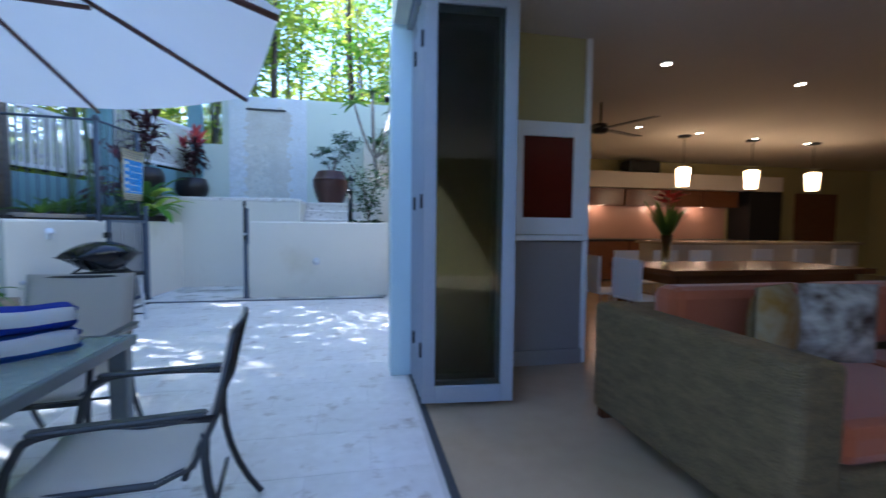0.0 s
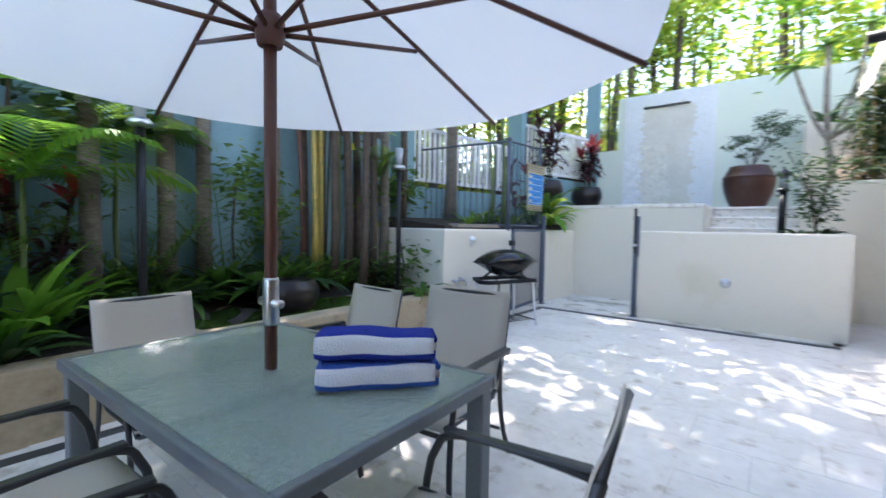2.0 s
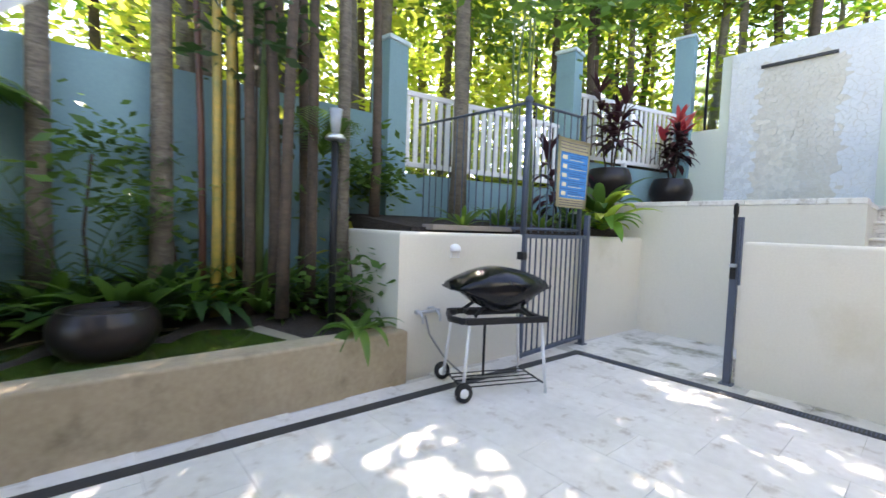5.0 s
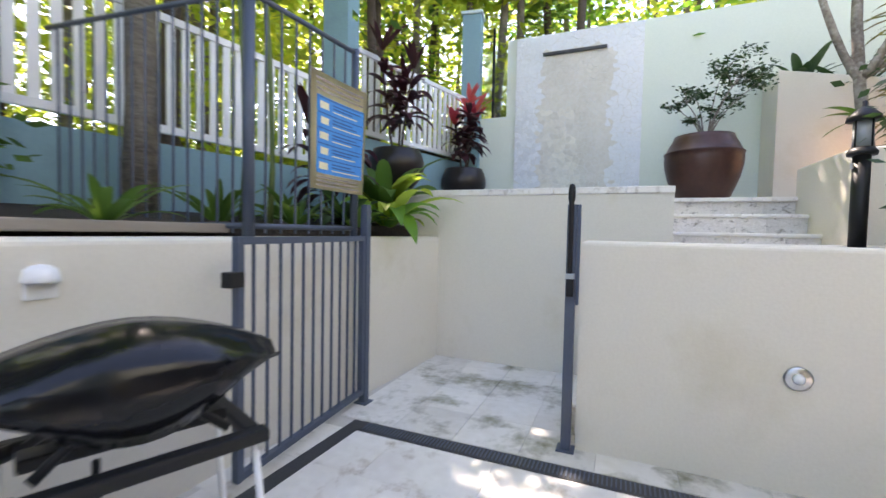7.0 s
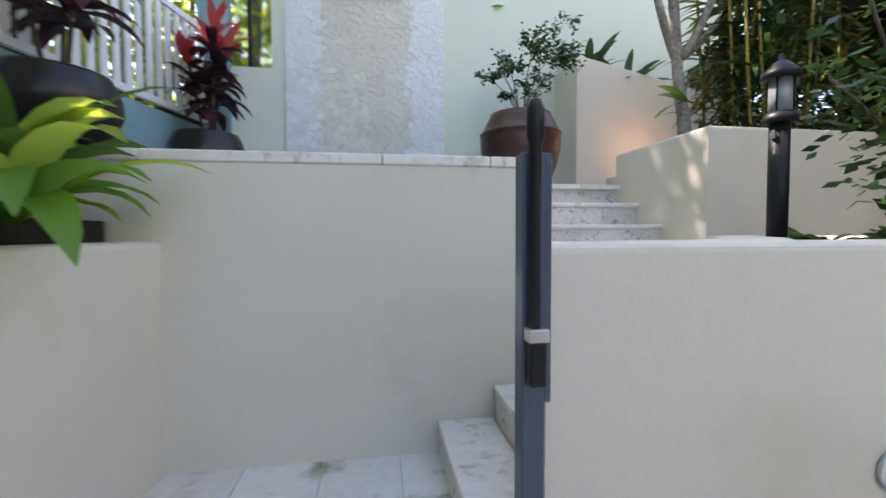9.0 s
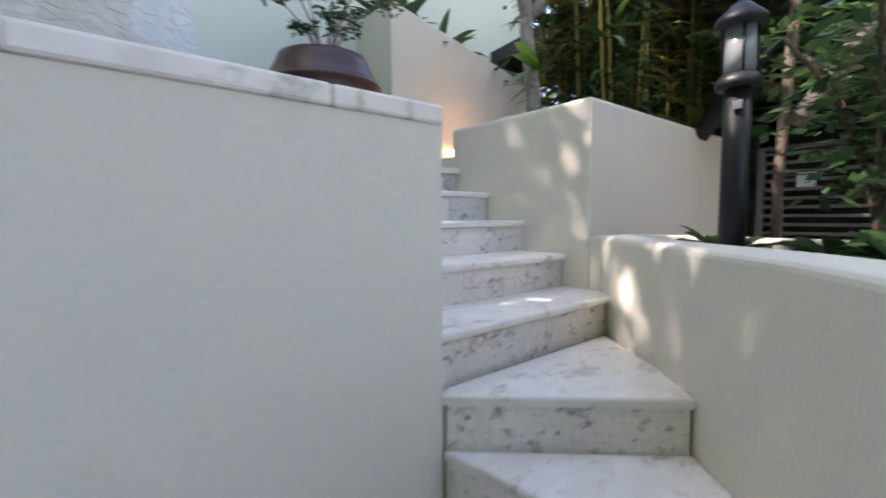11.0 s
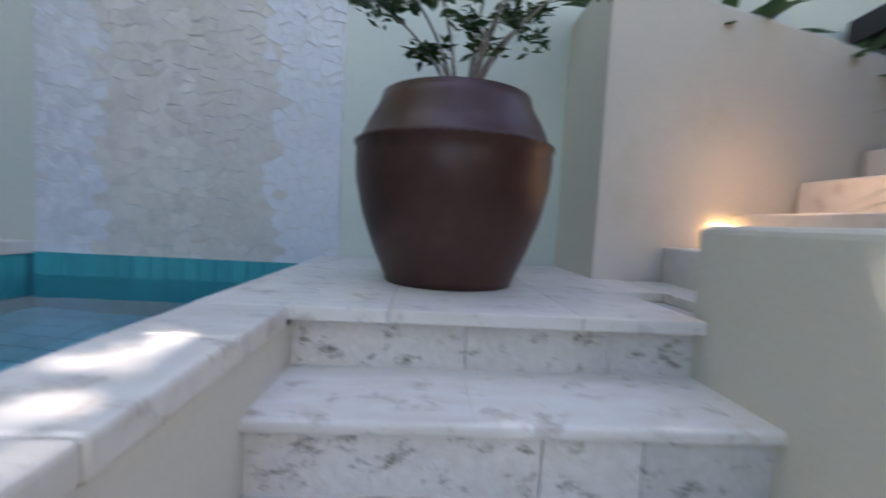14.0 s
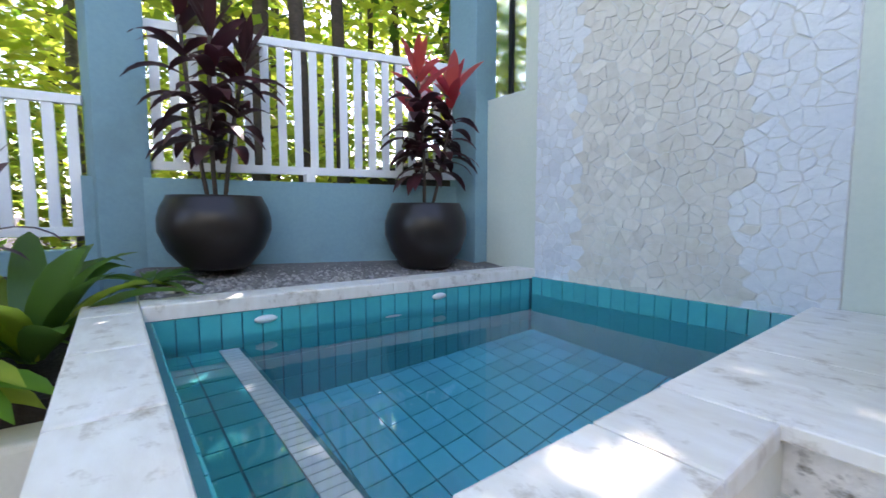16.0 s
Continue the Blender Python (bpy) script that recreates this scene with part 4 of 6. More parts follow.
part("end_handle", tube(B(), [(-0.3, -0.19, 0.585), (-0.38, -0.16, 0.58), (-0.42, 0.0, 0.57), (-0.38, 0.16, 0.58), (-0.3, 0.19, 0.585)], 0.026, 10), BLACKM, bq, smooth=True)
part("burner_rail", box(B(), -0.29, 0.29, -0.05, 0.05, 0.6, 0.64, 0.01), BLACKM, bq)
for x in (-1, 1):
    for y in (-1, 1):
        part("leg", tube(B(), [(x * 0.33, y * 0.2, 0.565), (x * 0.38, y * 0.23, 0.05 if x < 0 else 0.005)], 0.014, 8), WHITEP, bq, "white tubular leg", smooth=True)
part("gas_post", tube(B(), [(-0.1, 0, 0.565), (-0.1, 0.0, 0.1)], 0.012, 8), BLACKM, bq)
for y in (-1, 1):
    wh = part("wheel", lathe(B(), [(0.0, -0.02), (0.07, -0.02), (0.075, 0.0), (0.07, 0.02), (0.0, 0.02)], 24), BLACKM, bq)
    wh.matrix_basis = pose(-0.385, y * 0.26, 0.075, 90, 0, 0)
    hb = part("rim", lathe(B(), [(0.0, -0.024), (0.035, -0.024), (0.04, 0.0), (0.035, 0.024), (0.0, 0.024)], 20), WHITEP, wh, "white wheel hub")
for k in range(5):
    y = -0.16 + 0.08 * k
    part("shelf_wire", tube(B(), [(-0.36, y, 0.075), (0.37, y, 0.075)], 0.005, 6), BLACKM, bq)
for x in (-0.36, 0.37):
    part("shelf_bar", tube(B(), [(x, -0.22, 0.075), (x, 0.22, 0.075)], 0.007, 6), BLACKM, bq)
hose = [(-2.73, 5.81, 0.51), (-2.7, 5.84, 0.35), (-2.62, 5.95, 0.15), (-2.48, 6.05, 0.02), (-2.4, 6.15, 0.012), (-2.35, 6.3, 0.012), (-2.3, 6.5, 0.012)]
single("garden_hose", tube(B(), hose, 0.008, 8), mat("grey_hose", (0.28, 0.28, 0.27), None, 0.6, fine=30), "grey hose running from the tap to the floor", "hose", smooth=True)
tp = thing("garden_tap", "twin chrome garden tap on the cream wall", "tap", (-2.755, 5.84, 0.54))
part("manifold", tube(B(), [(0.03, -0.12, 0), (0.03, 0.12, 0)], 0.014, 10), SILVER, tp, smooth=True)
for y in (-0.1, 0.08):
    part("spout", tube(B(), curve3((0.03, y, 0), (0.09, y, 0.0), (0.09, y, -0.08), 6), 0.011, 8), SILVER, tp, smooth=True)
    part("wall_rose", tube(B(), [(-0.01, y, 0), (0.03, y, 0)], 0.02, 12), SILVER, tp)
part("handle", tube(B(), [(0.045, -0.02, 0.035), (0.045, 0.04, 0.035)], 0.009, 8), SILVER, tp, smooth=True)

wl_ = thing("wall_light", "small white half-dome wall light", "wall light", (-2.735, 6.12, 1.04))
part("hood", lathe(B(), [(0.055, 0.0), (0.058, 0.005), (0.05, 0.04), (0.03, 0.06), (0.0, 0.066)], 20), WHITEP, wl_, smooth=True)
part("back_plate", box(B(), -0.008, 0.01, -0.05, 0.05, -0.06, 0.05, 0.004), WHITEP, wl_)
rl = thing("recessed_light", "round chrome step light in the planter wall", "step light", (-0.03, 7.832, 0.575))
f_ = part("ring", lathe(B(), [(0.0, 0.0), (0.055, 0.0), (0.06, 0.008), (0.05, 0.014), (0.0, 0.016)], 28), SILVER, rl, smooth=True)
f_.matrix_basis = pose(0, 0, 0, 90, 0, 0)
f_ = part("lens", lathe(B(), [(0.0, 0.014), (0.028, 0.014), (0.022, 0.024), (0.0, 0.027)], 20), OPAL, rl, smooth=True)
f_.matrix_basis = pose(0, 0, 0, 90, 0, 0)

# gate posts, gate and fence
for (x, y, h, nm) in ((-1.1, 7.81, 1.62, "latch"), (-2.53, 7.88, 1.43, "hinge")):
    gp = thing("gate_post", "blue-grey steel gate post", "post", (x, y, 0), group="gate posts")
    part("post", box(B(), -0.027, 0.027, -0.027, 0.027, 0, h - 0.2 if nm == "latch" else h, 0.004), STEEL, gp)
    part("foot_plate", box(B(), -0.05, 0.05, -0.05, 0.05, 0, 0.01, 0.002), STEEL, gp)
    if nm == "latch":
        part("latch_tube", lathe(B(), [(0.0, 0.93), (0.014, 0.93), (0.014, 1.43), (0.02, 1.45), (0.019, 1.51), (0.012, 1.53), (0.0, 1.535)], 16, cx=-0.004, cy=-0.042), BLACKM, gp, "black pull-up safety latch")
        part("latch_body", box(B(), -0.02, 0.02, -0.06, -0.028, 0.9, 1.0, 0.006), BLACKM, gp)
        part("latch_collar", box(B(), -0.024, 0.024, -0.064, -0.028, 1.0, 1.03, 0.003), SILVER, gp)
        part("stop_plate", box(B(), 0.028, 0.045, -0.02, 0.02, 0.85, 1.42, 0.003), STEEL, gp)
    else:
        for z in (0.22, 1.0):
            part("hinge", tube(B(), [(-0.01, -0.04, z), (-0.01, -0.04, z + 0.09)], 0.014, 10), BLACKM, gp, smooth=True)
gate = thing("pool_gate", "blue-grey steel bar gate standing open against the wall", "gate", (-2.53, 7.84, 0), 184.5)
GW, GH = 1.14, 1.19
for z in (0.09, GH):
    part("rail", box(B(), -0.018, 0.018, 0, GW, z - 0.018, z + 0.018, 0.003), STEEL, gate)
for y in (0.0, GW):
    part("stile", box(B(), -0.019, 0.019, y - 0.019, y + 0.019, 0.07, GH + 0.02, 0.003), STEEL, gate)
for i in range(1, 12):
    y = GW * i / 12
    part("bar", tube(B(), [(0, y, 0.108), (0, y, GH - 0.018)], 0.009, 8, False), STEEL, gate, smooth=True)
part("latch", box(B(), -0.03, 0.03, GW - 0.01, GW + 0.07, 0.98, 1.05, 0.005), BLACKM, gate, "black gate latch")

fence = thing("bar_fence", "dark blue-grey steel bar fence on the raised bed", "fence", (0, 0, 0))
F0, F1, F2 = Vector((-2.7, 7.0, 0)), Vector((-4.28, 6.85, 0)), Vector((-2.62, 7.86, 0))


def fence_run(a, b, z0, z1):
    d = b - a
    for z in (z0 + 0.04, z1):
        part("rail", tube(B(), [a + Vector((0, 0, z)), b + Vector((0, 0, z))], 0.016, 8), STEEL, fence, smooth=True)
    n = int(d.length / 0.105)
    for i in range(1, n):
        p = a + d * (i / n)
        part("bar", tube(B(), [p + Vector((0, 0, z0)), p + Vector((0, 0, z1))], 0.0075, 6, False), STEEL, fence, smooth=True)


fence_run(F0, F1, 1.22, 2.5)
fence_run(F0, F2, 1.22, 2.5)
for p, r in ((F0, 0.032), (F2, 0.028)):
    part("post", tube(B(), [p + Vector((0, 0, 1.18)), p + Vector((0, 0, 2.52))], r, 12), STEEL, fence, smooth=True)
part("finial", lathe(B(), [(0.0, 2.5), (0.04, 2.5), (0.045, 2.53), (0.03, 2.56), (0.0, 2.57)], 14, F0.x, F0.y), STEEL, fence)

sign = thing("safety_sign", "curled cream and blue safety notice on the fence", "sign", (-2.64, 7.66, 1.86))
sg = B()
rows = []
for i in range(9):
    u = i / 8
    rows.append([sg.verts.new((0.05 + 0.06 * (u - 0.5) ** 2 + 0.03 * u * v, -0.32 + 0.56 * u, -0.36 + 0.72 * v)) for v in (0, 0.25, 0.5, 0.75, 1)])
for a, b in zip(rows, rows[1:]):
    for j in range(4):
        sg.faces.new((a[j], b[j], b[j + 1], a[j + 1])).smooth = True
bmesh.ops.solidify(sg, geom=sg.faces[:], thickness=0.003)
part("board", sg, SIGNY, sign)


def on_sign(u0, u1, v0, v1, lift, material, name):
    bmm = B()
    rr = []
    for i in range(7):
        u = u0 + (u1 - u0) * i / 6
        rr.append([bmm.verts.new((0.05 + 0.06 * (u - 0.5) ** 2 + 0.03 * u * v + lift, -0.32 + 0.56 * u, -0.36 + 0.72 * v)) for v in (v0, v1)])
    for a, b in zip(rr, rr[1:]):
        bmm.faces.new((a[0], b[0], b[1], a[1]))
    part(name, bmm, material, sign)


SIGNN = mat("sign_navy", (0.02, 0.07, 0.22), (0.025, 0.09, 0.26), 0.5, fine=30, bump=0.0)
on_sign(0.1, 0.95, 0.14, 0.8, 0.004, SIGNB, "blue_panel")
for k in range(5):
    on_sign(0.11, 0.94, 0.262 + 0.13 * k, 0.27 + 0.13 * k, 0.006, SIGNN, "rule_line")
    on_sign(0.15 + 0.02 * (k % 2), 0.31, 0.175 + 0.13 * k, 0.235 + 0.13 * k, 0.006, SIGNY, "pictogram")
    for q in range(3):
        on_sign(0.38, 0.9 - 0.08 * ((k + q) % 3), 0.172 + 0.13 * k + 0.028 * q, 0.182 + 0.13 * k + 0.028 * q, 0.006, SIGNN if q else SIGNY, "text_bar")
for k in range(3):
    on_sign(0.08, 0.92 - 0.06 * (k % 2), 0.84 + 0.045 * k, 0.858 + 0.045 * k, 0.005, TAUPE, "text_bar")
for k in range(3):
    on_sign(0.1, 0.9, 0.03 + 0.035 * k, 0.044 + 0.035 * k, 0.005, TAUPE, "text_bar")

# white picket fence between blue posts


def blue_post(x, y, top, w=0.15, z0=-0.05):
    p = thing("fence_pillar", "pale blue rendered fence pillar with a cap", "pillar", (x, y, 0), 10, group="boundary pillars")
    part("shaft", box(B(), -w, w, -w, w, z0, top, 0.008), BLUE, p)
    part("cap", box(B(), -w - 0.025, w + 0.025, -w - 0.025, w + 0.025, top, top + 0.05, 0.01), PALEBLUE, p)


def pickets(a, b, z0, z1, gap=0.115, w=0.03):
    f = thing("picket_fence", "white painted timber picket fence panel", "fence", (0, 0, 0), group="white fence panels")
    a, b = Vector((*a, 0)), Vector((*b, 0))
    d = b - a
    ang = math.degrees(math.atan2(d.y, d.x))
    for z in (z0, z1 - 0.05):
        r = part("rail", box(B(), 0, d.length, -0.025, 0.025, 0, 0.06, 0.004), WHITEP, f)
        r.matrix_basis = pose(a.x, a.y, z, 0, 0, ang)
    n = int(d.length / gap)
    me = finish("picket", box(B(), -w, w, -0.012, 0.012, z0 + 0.061, z1 - 0.051), WHITEP)
    for i in range(n):
        p = a + d * ((i + 0.5) / n)
        ob = shared("picket", me, f, p.x, p.y, 0, ang)
    return f


blue_post(-4.32, 6.42, 3.35)
blue_post(-3.88, 9.4, 3.95)
blue_post(-3.2, 12.0, 4.75)
pickets((-4.28, 6.6), (-3.92, 9.23), 1.97, 2.87)
pickets((-3.84, 9.57), (-3.26, 11.83), 2.42, 3.42)
part("support_block", box(B(), -3.57, -3.5, 10.55, 10.62, 2.36, 2.42), WHITEP, thing("fence_block", "small white block under the fence rail", "block"))
cp = thing("clear_screen", "clear acrylic screen panel in a black frame", "screen", (0, 0, 0))
part("pane", box(B(), -3.05, -2.64, 12.16, 12.166, 3.13, 4.25), CLEARP, cp).visible_shadow = False
part("upright", box(B(), -2.9, -2.86, 12.14, 12.18, 3.12, 4.6, 0.003), BLACKM, cp)
tb = B()
box(tb, -3.0, -2.84, 5.95, 7.0, 1.22, 1.27, 0.008)
single("timber_edging", tb, mat("weathered_timber", (0.28, 0.24, 0.2), (0.18, 0.15, 0.12), 0.8, fine=30, stretch=(1, 0.2, 1), bump=0.4), "weathered timber board edging the raised bed", "board")

# garden torches and bollards


# Grey glass, shared by the torch flutes and the bollard lens.
SMOKY = mat("grey_glass", (0.34, 0.36, 0.37), (0.24, 0.26, 0.27), 0.2, fine=30, bump=0.02)


def torch(x, y, z0, disc):
    t = thing("garden_torch", "black post garden torch with a glass flute", "torch", (x, y, z0), group="garden torches")
    part("post", tube(B(), [(0, 0, 0), (0, 0, disc - z0)], 0.03, 14), BLACKM, t, smooth=True)
    part("dish", lathe(B(), [(0.0, 0.0), (0.04, 0.0), (0.08, 0.015), (0.085, 0.03), (0.06, 0.06), (0.0, 0.06)], 24), SILVER, t, smooth=True).location = (0, 0, disc - z0)
    fl = part("flute", lathe(B(), [(0.034, 0.0), (0.04, 0.08), (0.054, 0.2), (0.05, 0.2), (0.036, 0.08), (0.03, 0.0)], 24), SMOKY, t, "milky glass flute", smooth=True)
    fl.location = (0, 0, disc - z0 + 0.061)


torch(-3.0, 2.46, 0.4, 1.86)
torch(-3.2, 5.2, 0.42, 1.9)
bo = thing("bollard_light", "black bollard lantern with frosted panes", "bollard light", (0.5, 8.7, 1.12))
part("post", tube(B(), [(0, 0, 0), (0, 0, 0.65)], 0.044, 18), BLACKM, bo, smooth=True)
part("collar", lathe(B(), [(0.0, 0.65), (0.07, 0.65), (0.075, 0.67), (0.055, 0.7), (0.0, 0.7)], 20), BLACKM, bo)
part("lens", lathe(B(), [(0.0, 0.7), (0.05, 0.7), (0.05, 0.86), (0.0, 0.86)], 20), SMOKY, bo, "frosted lantern glass", smooth=True)
for k in range(4):
    a = k * math.pi / 2 + 0.5
    part("lantern_bar", tube(B(), [(0.054 * math.cos(a), 0.054 * math.sin(a), 0.7), (0.054 * math.cos(a), 0.054 * math.sin(a), 0.86)], 0.005, 6), BLACKM, bo)
part("roof", lathe(B(), [(0.0, 0.86), (0.085, 0.86), (0.08, 0.89), (0.03, 0.94), (0.012, 0.95), (0.012, 0.98), (0.0, 0.985)], 20), BLACKM, bo)
part("maker_label", box(B(), -0.055, -0.048, -0.03, 0.0, 0.57, 0.6), SILVER, bo)

# louvre screen
gr_ = thing("louvre_gate", "slatted metal gate beside the planter, darkened for shade", "gate", (0, 0, 0))
# Dark grey here carries the overhang's shade on the slats.
SLATM = mat("shaded_slats", (0.1, 0.1, 0.095), (0.07, 0.07, 0.066), 0.5, fine=40)
for y in (7.9, 9.3):
    part("stile", box(B(), 3.24, 3.29, y, y + 0.05, 0, 1.9, 0.004), SLATM, gr_)
for k in range(24):
    part("slat", box(B(), 3.25, 3.28, 7.951, 9.299, 0.1 + 0.075 * k, 0.127 + 0.075 * k, 0.002), SLATM, gr_)
part("lock_box", box(B(), 3.22, 3.249, 8.95, 9.07, 1.55, 1.67, 0.004), SILVER, gr_)
part("rail", box(B(), 3.245, 3.285, 7.951, 9.299, 1.87, 1.91, 0.003), SLATM, gr_)
st_ = thing("outdoor_stair", "dark timber stair stringers rising beside the house", "stair", (0, 0, 0))
for y in (8.6, 9.15):
    part("stringer", tube(B(), [(2.1, y + 0.25, 1.9), (4.2, y - 0.6, 4.4)], 0.07, 4), mat("grey_timber_beam", (0.13, 0.12, 0.11), (0.09, 0.08, 0.075), 0.8, fine=30) if y < 9 else BLACKM, st_)

# big pot with a small tree
PROFILE = [(0.0, 0.0), (0.265, 0.0), (0.275, 0.03), (0.325, 0.15), (0.372, 0.29), (0.402, 0.43), (0.408, 0.52), (0.404, 0.572), (0.412, 0.578), (0.412, 0.594), (0.394, 0.602), (0.37, 0.68), (0.338, 0.75), (0.328, 0.8), (0.31, 0.8), (0.31, 0.74), (0.0, 0.73)]
PROFILE = [(r * (1 - 0.3 * max(0.0, z - 0.6)), z * 0.95) for r, z in PROFILE]


def pot(at, profile, material, label, group):
    p = thing("planter_pot", label, "pot", at, group=group)
    part("body", lathe(B(), profile[:-1], 56), material, p, smooth=True)
    part("soil", lathe(B(), [(0.0, 0.0), (profile[-3][0] - 0.004, 0.0), (profile[-3][0] - 0.004, 0.012), (0.0, 0.02)], 30), SOIL, p).location = (0, 0, profile[-1][1])
    return p


bigpot = pot((0.005, 11.1, DECK + 0.001), PROFILE, CERAMIC, "large brown glazed urn with a stitched ridge on the deck", "")
SMALL = [(0.0, 0.0), (0.19, 0.0), (0.21, 0.03), (0.29, 0.14), (0.335, 0.27), (0.335, 0.36), (0.315, 0.44), (0.285, 0.5), (0.28, 0.52), (0.262, 0.52), (0.262, 0.47), (0.0, 0.45)]
pot((-3.08, 11.38, 1.68), SMALL, DARKPOT, "round dark glazed pot on the gravel", "dark pots by the pool")
pot((-3.42, 9.9, 1.755), [(r * 1.02, z * 0.92) for r, z in SMALL], DARKPOT, "wide dark glazed pot on the gravel", "dark pots by the pool")
pot((-3.26, 3.75, 0.36), [(r * 0.85, z * 0.62) for r, z in SMALL], DARKPOT, "dark glazed water bowl in the garden bed", "")
stw = B()
rings = []
for k in range(120):
    a, g = 2 * math.pi * k / 120, 0.003 if k % 2 else 0.0085
    rings.append([stw.verts.new(((0.407 + g * math.cos(q)) * math.cos(a), (0.407 + g * math.cos(q)) * math.sin(a), 0.558 + 1.2 * g * math.sin(q))) for q in (0, 1.05, 2.1, 3.14, 4.19, 5.24)])
for a, b in zip(rings, rings[1:] + rings[:1]):
    for q in range(6):
        stw.faces.new((a[q], b[q], b[(q + 1) % 6], a[(q + 1) % 6]))
part("stitched_ridge", stw, CERAMIC, bigpot)

structure("gravel_bed", prism(B(), [(-3.85, 9.45), (-2.89, 9.45), (-2.69, 12.02), (-3.22, 12.02), (-3.75, 9.5)], 1.55, [1.75, 1.64, 1.64, 1.7, 1.75]), GRAVELM, "grey gravel bed behind the pool")
gv = B()
grng = random.Random(3)
for _ in range(2600):
    y = grng.uniform(9.46, 12.0)
    xw = -3.78 + (y - 9.2) * 0.21
    x = grng.uniform(xw, -2.89 + 0.0797 * (y - 9.45))
    z = 1.645 + 0.1 * max(0, (-2.9 - x)) + 0.004
    r = grng.uniform(0.012, 0.028)
    vs = [gv.verts.new((x + r * math.cos(a) * grng.uniform(0.7, 1.2), y + r * math.sin(a) * grng.uniform(0.7, 1.2), z + grng.uniform(-0.004, 0.006))) for a in (0, 1.2, 2.5, 3.8, 5.1)]
    tp_ = gv.verts.new((x, y, z + r * 0.7))
    for i in range(5):
        gv.faces.new((vs[i], vs[(i + 1) % 5], tp_))
PEBBLE = leaf_mat("mixed_pebble", (0.04, 0.037, 0.034), (0.42, 0.39, 0.36), glow=0.0, rough=0.7)
gv_ob = single("gravel", gv, [PEBBLE], "loose grey and white pebbles", "gravel", kind="stuff")

# pond
structure("pond_rim", prism(B(), [(-2.92, 2.7), (-2.92, 4.9), (-3.7, 4.7), (-3.9, 3.6), (-3.6, 2.6)], 0.3, 0.395, 0.01), mat("old_sandstone", (0.3, 0.26, 0.18), (0.16, 0.14, 0.1), 0.85, fine=20, bump=0.5), "weathered stone pond rim")
single("pond", prism(B(), [(-2.98, 2.85), (-2.98, 4.75), (-3.6, 4.55), (-3.75, 3.6), (-3.5, 2.75)], 0.38, 0.4), ALGAE, "small green garden pond", "pond", kind="structure")

# ---- folding doors ----
LEAF_W, LEAF_H = 0.6, 2.6


def door_leaf(y, rz, hinged):
    d = thing("folding_door", "white framed glass folding door leaf standing open", "door", (1.035, y, 0.03), rz, group="folded door leaves")
    for x0, x1 in ((0, 0.085), (LEAF_W - 0.085, LEAF_W)):
        part("stile", box(B(), x0, x1, -0.018, 0.018, 0, LEAF_H, 0.004), FRAMEW, d)
    for z0, z1 in ((0, 0.11), (LEAF_H - 0.09, LEAF_H)):
        part("rail", box(B(), 0.0855, LEAF_W - 0.0855, -0.02, 0.02, z0, z1, 0.004), FRAMEW, d)
    part("pane", box(B(), 0.086, LEAF_W - 0.086, -0.004, 0.004, 0.111, LEAF_H - 0.091), GLASS, d)
    for z in (0.3, 1.25, 2.25) if hinged else ():
        part("hinge", box(B(), -0.016, 0.0, -0.022, 0.022, z, z + 0.09, 0.003), BLACKM, d, "black steel hinge")
    return d


for i, (y, rz) in enumerate(((3.29, -5), (3.4, -4), (3.52, -3), (3.63, -2), (3.74, -1), (3.85, 0))):
    door_leaf(y, rz, i % 3 == 0)

# ---- living room ----
rw = thing("framed_red_panel", "deep red glossy panel in a white frame", "panel", (0, 0, 0))
for x0, x1, z0, z1 in ((1.9, 1.965, 1.11, 2.04), (2.41, 2.53, 1.11, 2.04), (1.966, 2.409, 1.92, 2.04), (1.966, 2.409, 1.11, 1.25)):
    part("frame", box(B(), x0, x1, 3.94, 3.978, z0, z1, 0.004), WHITEP, rw)
part("panel", box(B(), 1.966, 2.409, 3.955, 3.975, 1.251, 1.919), REDART, rw)
part("sill", box(B(), 1.88, 2.55, 3.92, 3.975, 1.06, 1.105, 0.006), WHITEP, rw)
# White strip paints the light caught by the yellow wall's end.
structure("trim_corner", box(B(), 2.521, 2.57, 3.96, 4.12, 0, 2.75, 0.004), WHITEP, "white strip standing for the lit end of the house wall")

sofa = thing("sofa", "woven rattan sofa with orange cushions", "sofa", (2.04, 1.72, 0))
sp = B()
box(sp, 0, 0.2, 0, 1.23, 0.09, 0.73, 0.03)
part("arm_panel", sp, RATTAN, sofa, "woven golden rattan side")
part("base", box(B(), 0.201, 2.2, 0.0, 1.23, 0.09, 0.34, 0.03), RATTAN, sofa)
part("back_panel", box(B(), 0.201, 2.2, 1.03, 1.23, 0.341, 0.72, 0.03), RATTAN, sofa)
for k in range(2):
    part("seat_cushion", box(B(), 0.22 + 0.98 * k, 1.18 + 0.98 * k, 0.02, 0.8, 0.342, 0.5, 0.05), ORANGE, sofa, "orange seat cushion")
    part("back_cushion", box(B(), 0.22 + 0.98 * k, 1.18 + 0.98 * k, 0.82, 1.025, 0.5, 0.86, 0.06), ORANGE, sofa, "orange back cushion")
for x in (0.1, 2.1):
    for y in (0.08, 1.25):
        part("foot", box(B(), x - 0.03, x + 0.03, y - 0.03, y + 0.03, 0, 0.09), WOODIN, sofa)
PATTERN = mat("patterned_cushion", (0.4, 0.34, 0.22), (0.28, 0.15, 0.02), 0.9, big=9, fine=14, amount=1, bump=0.2)
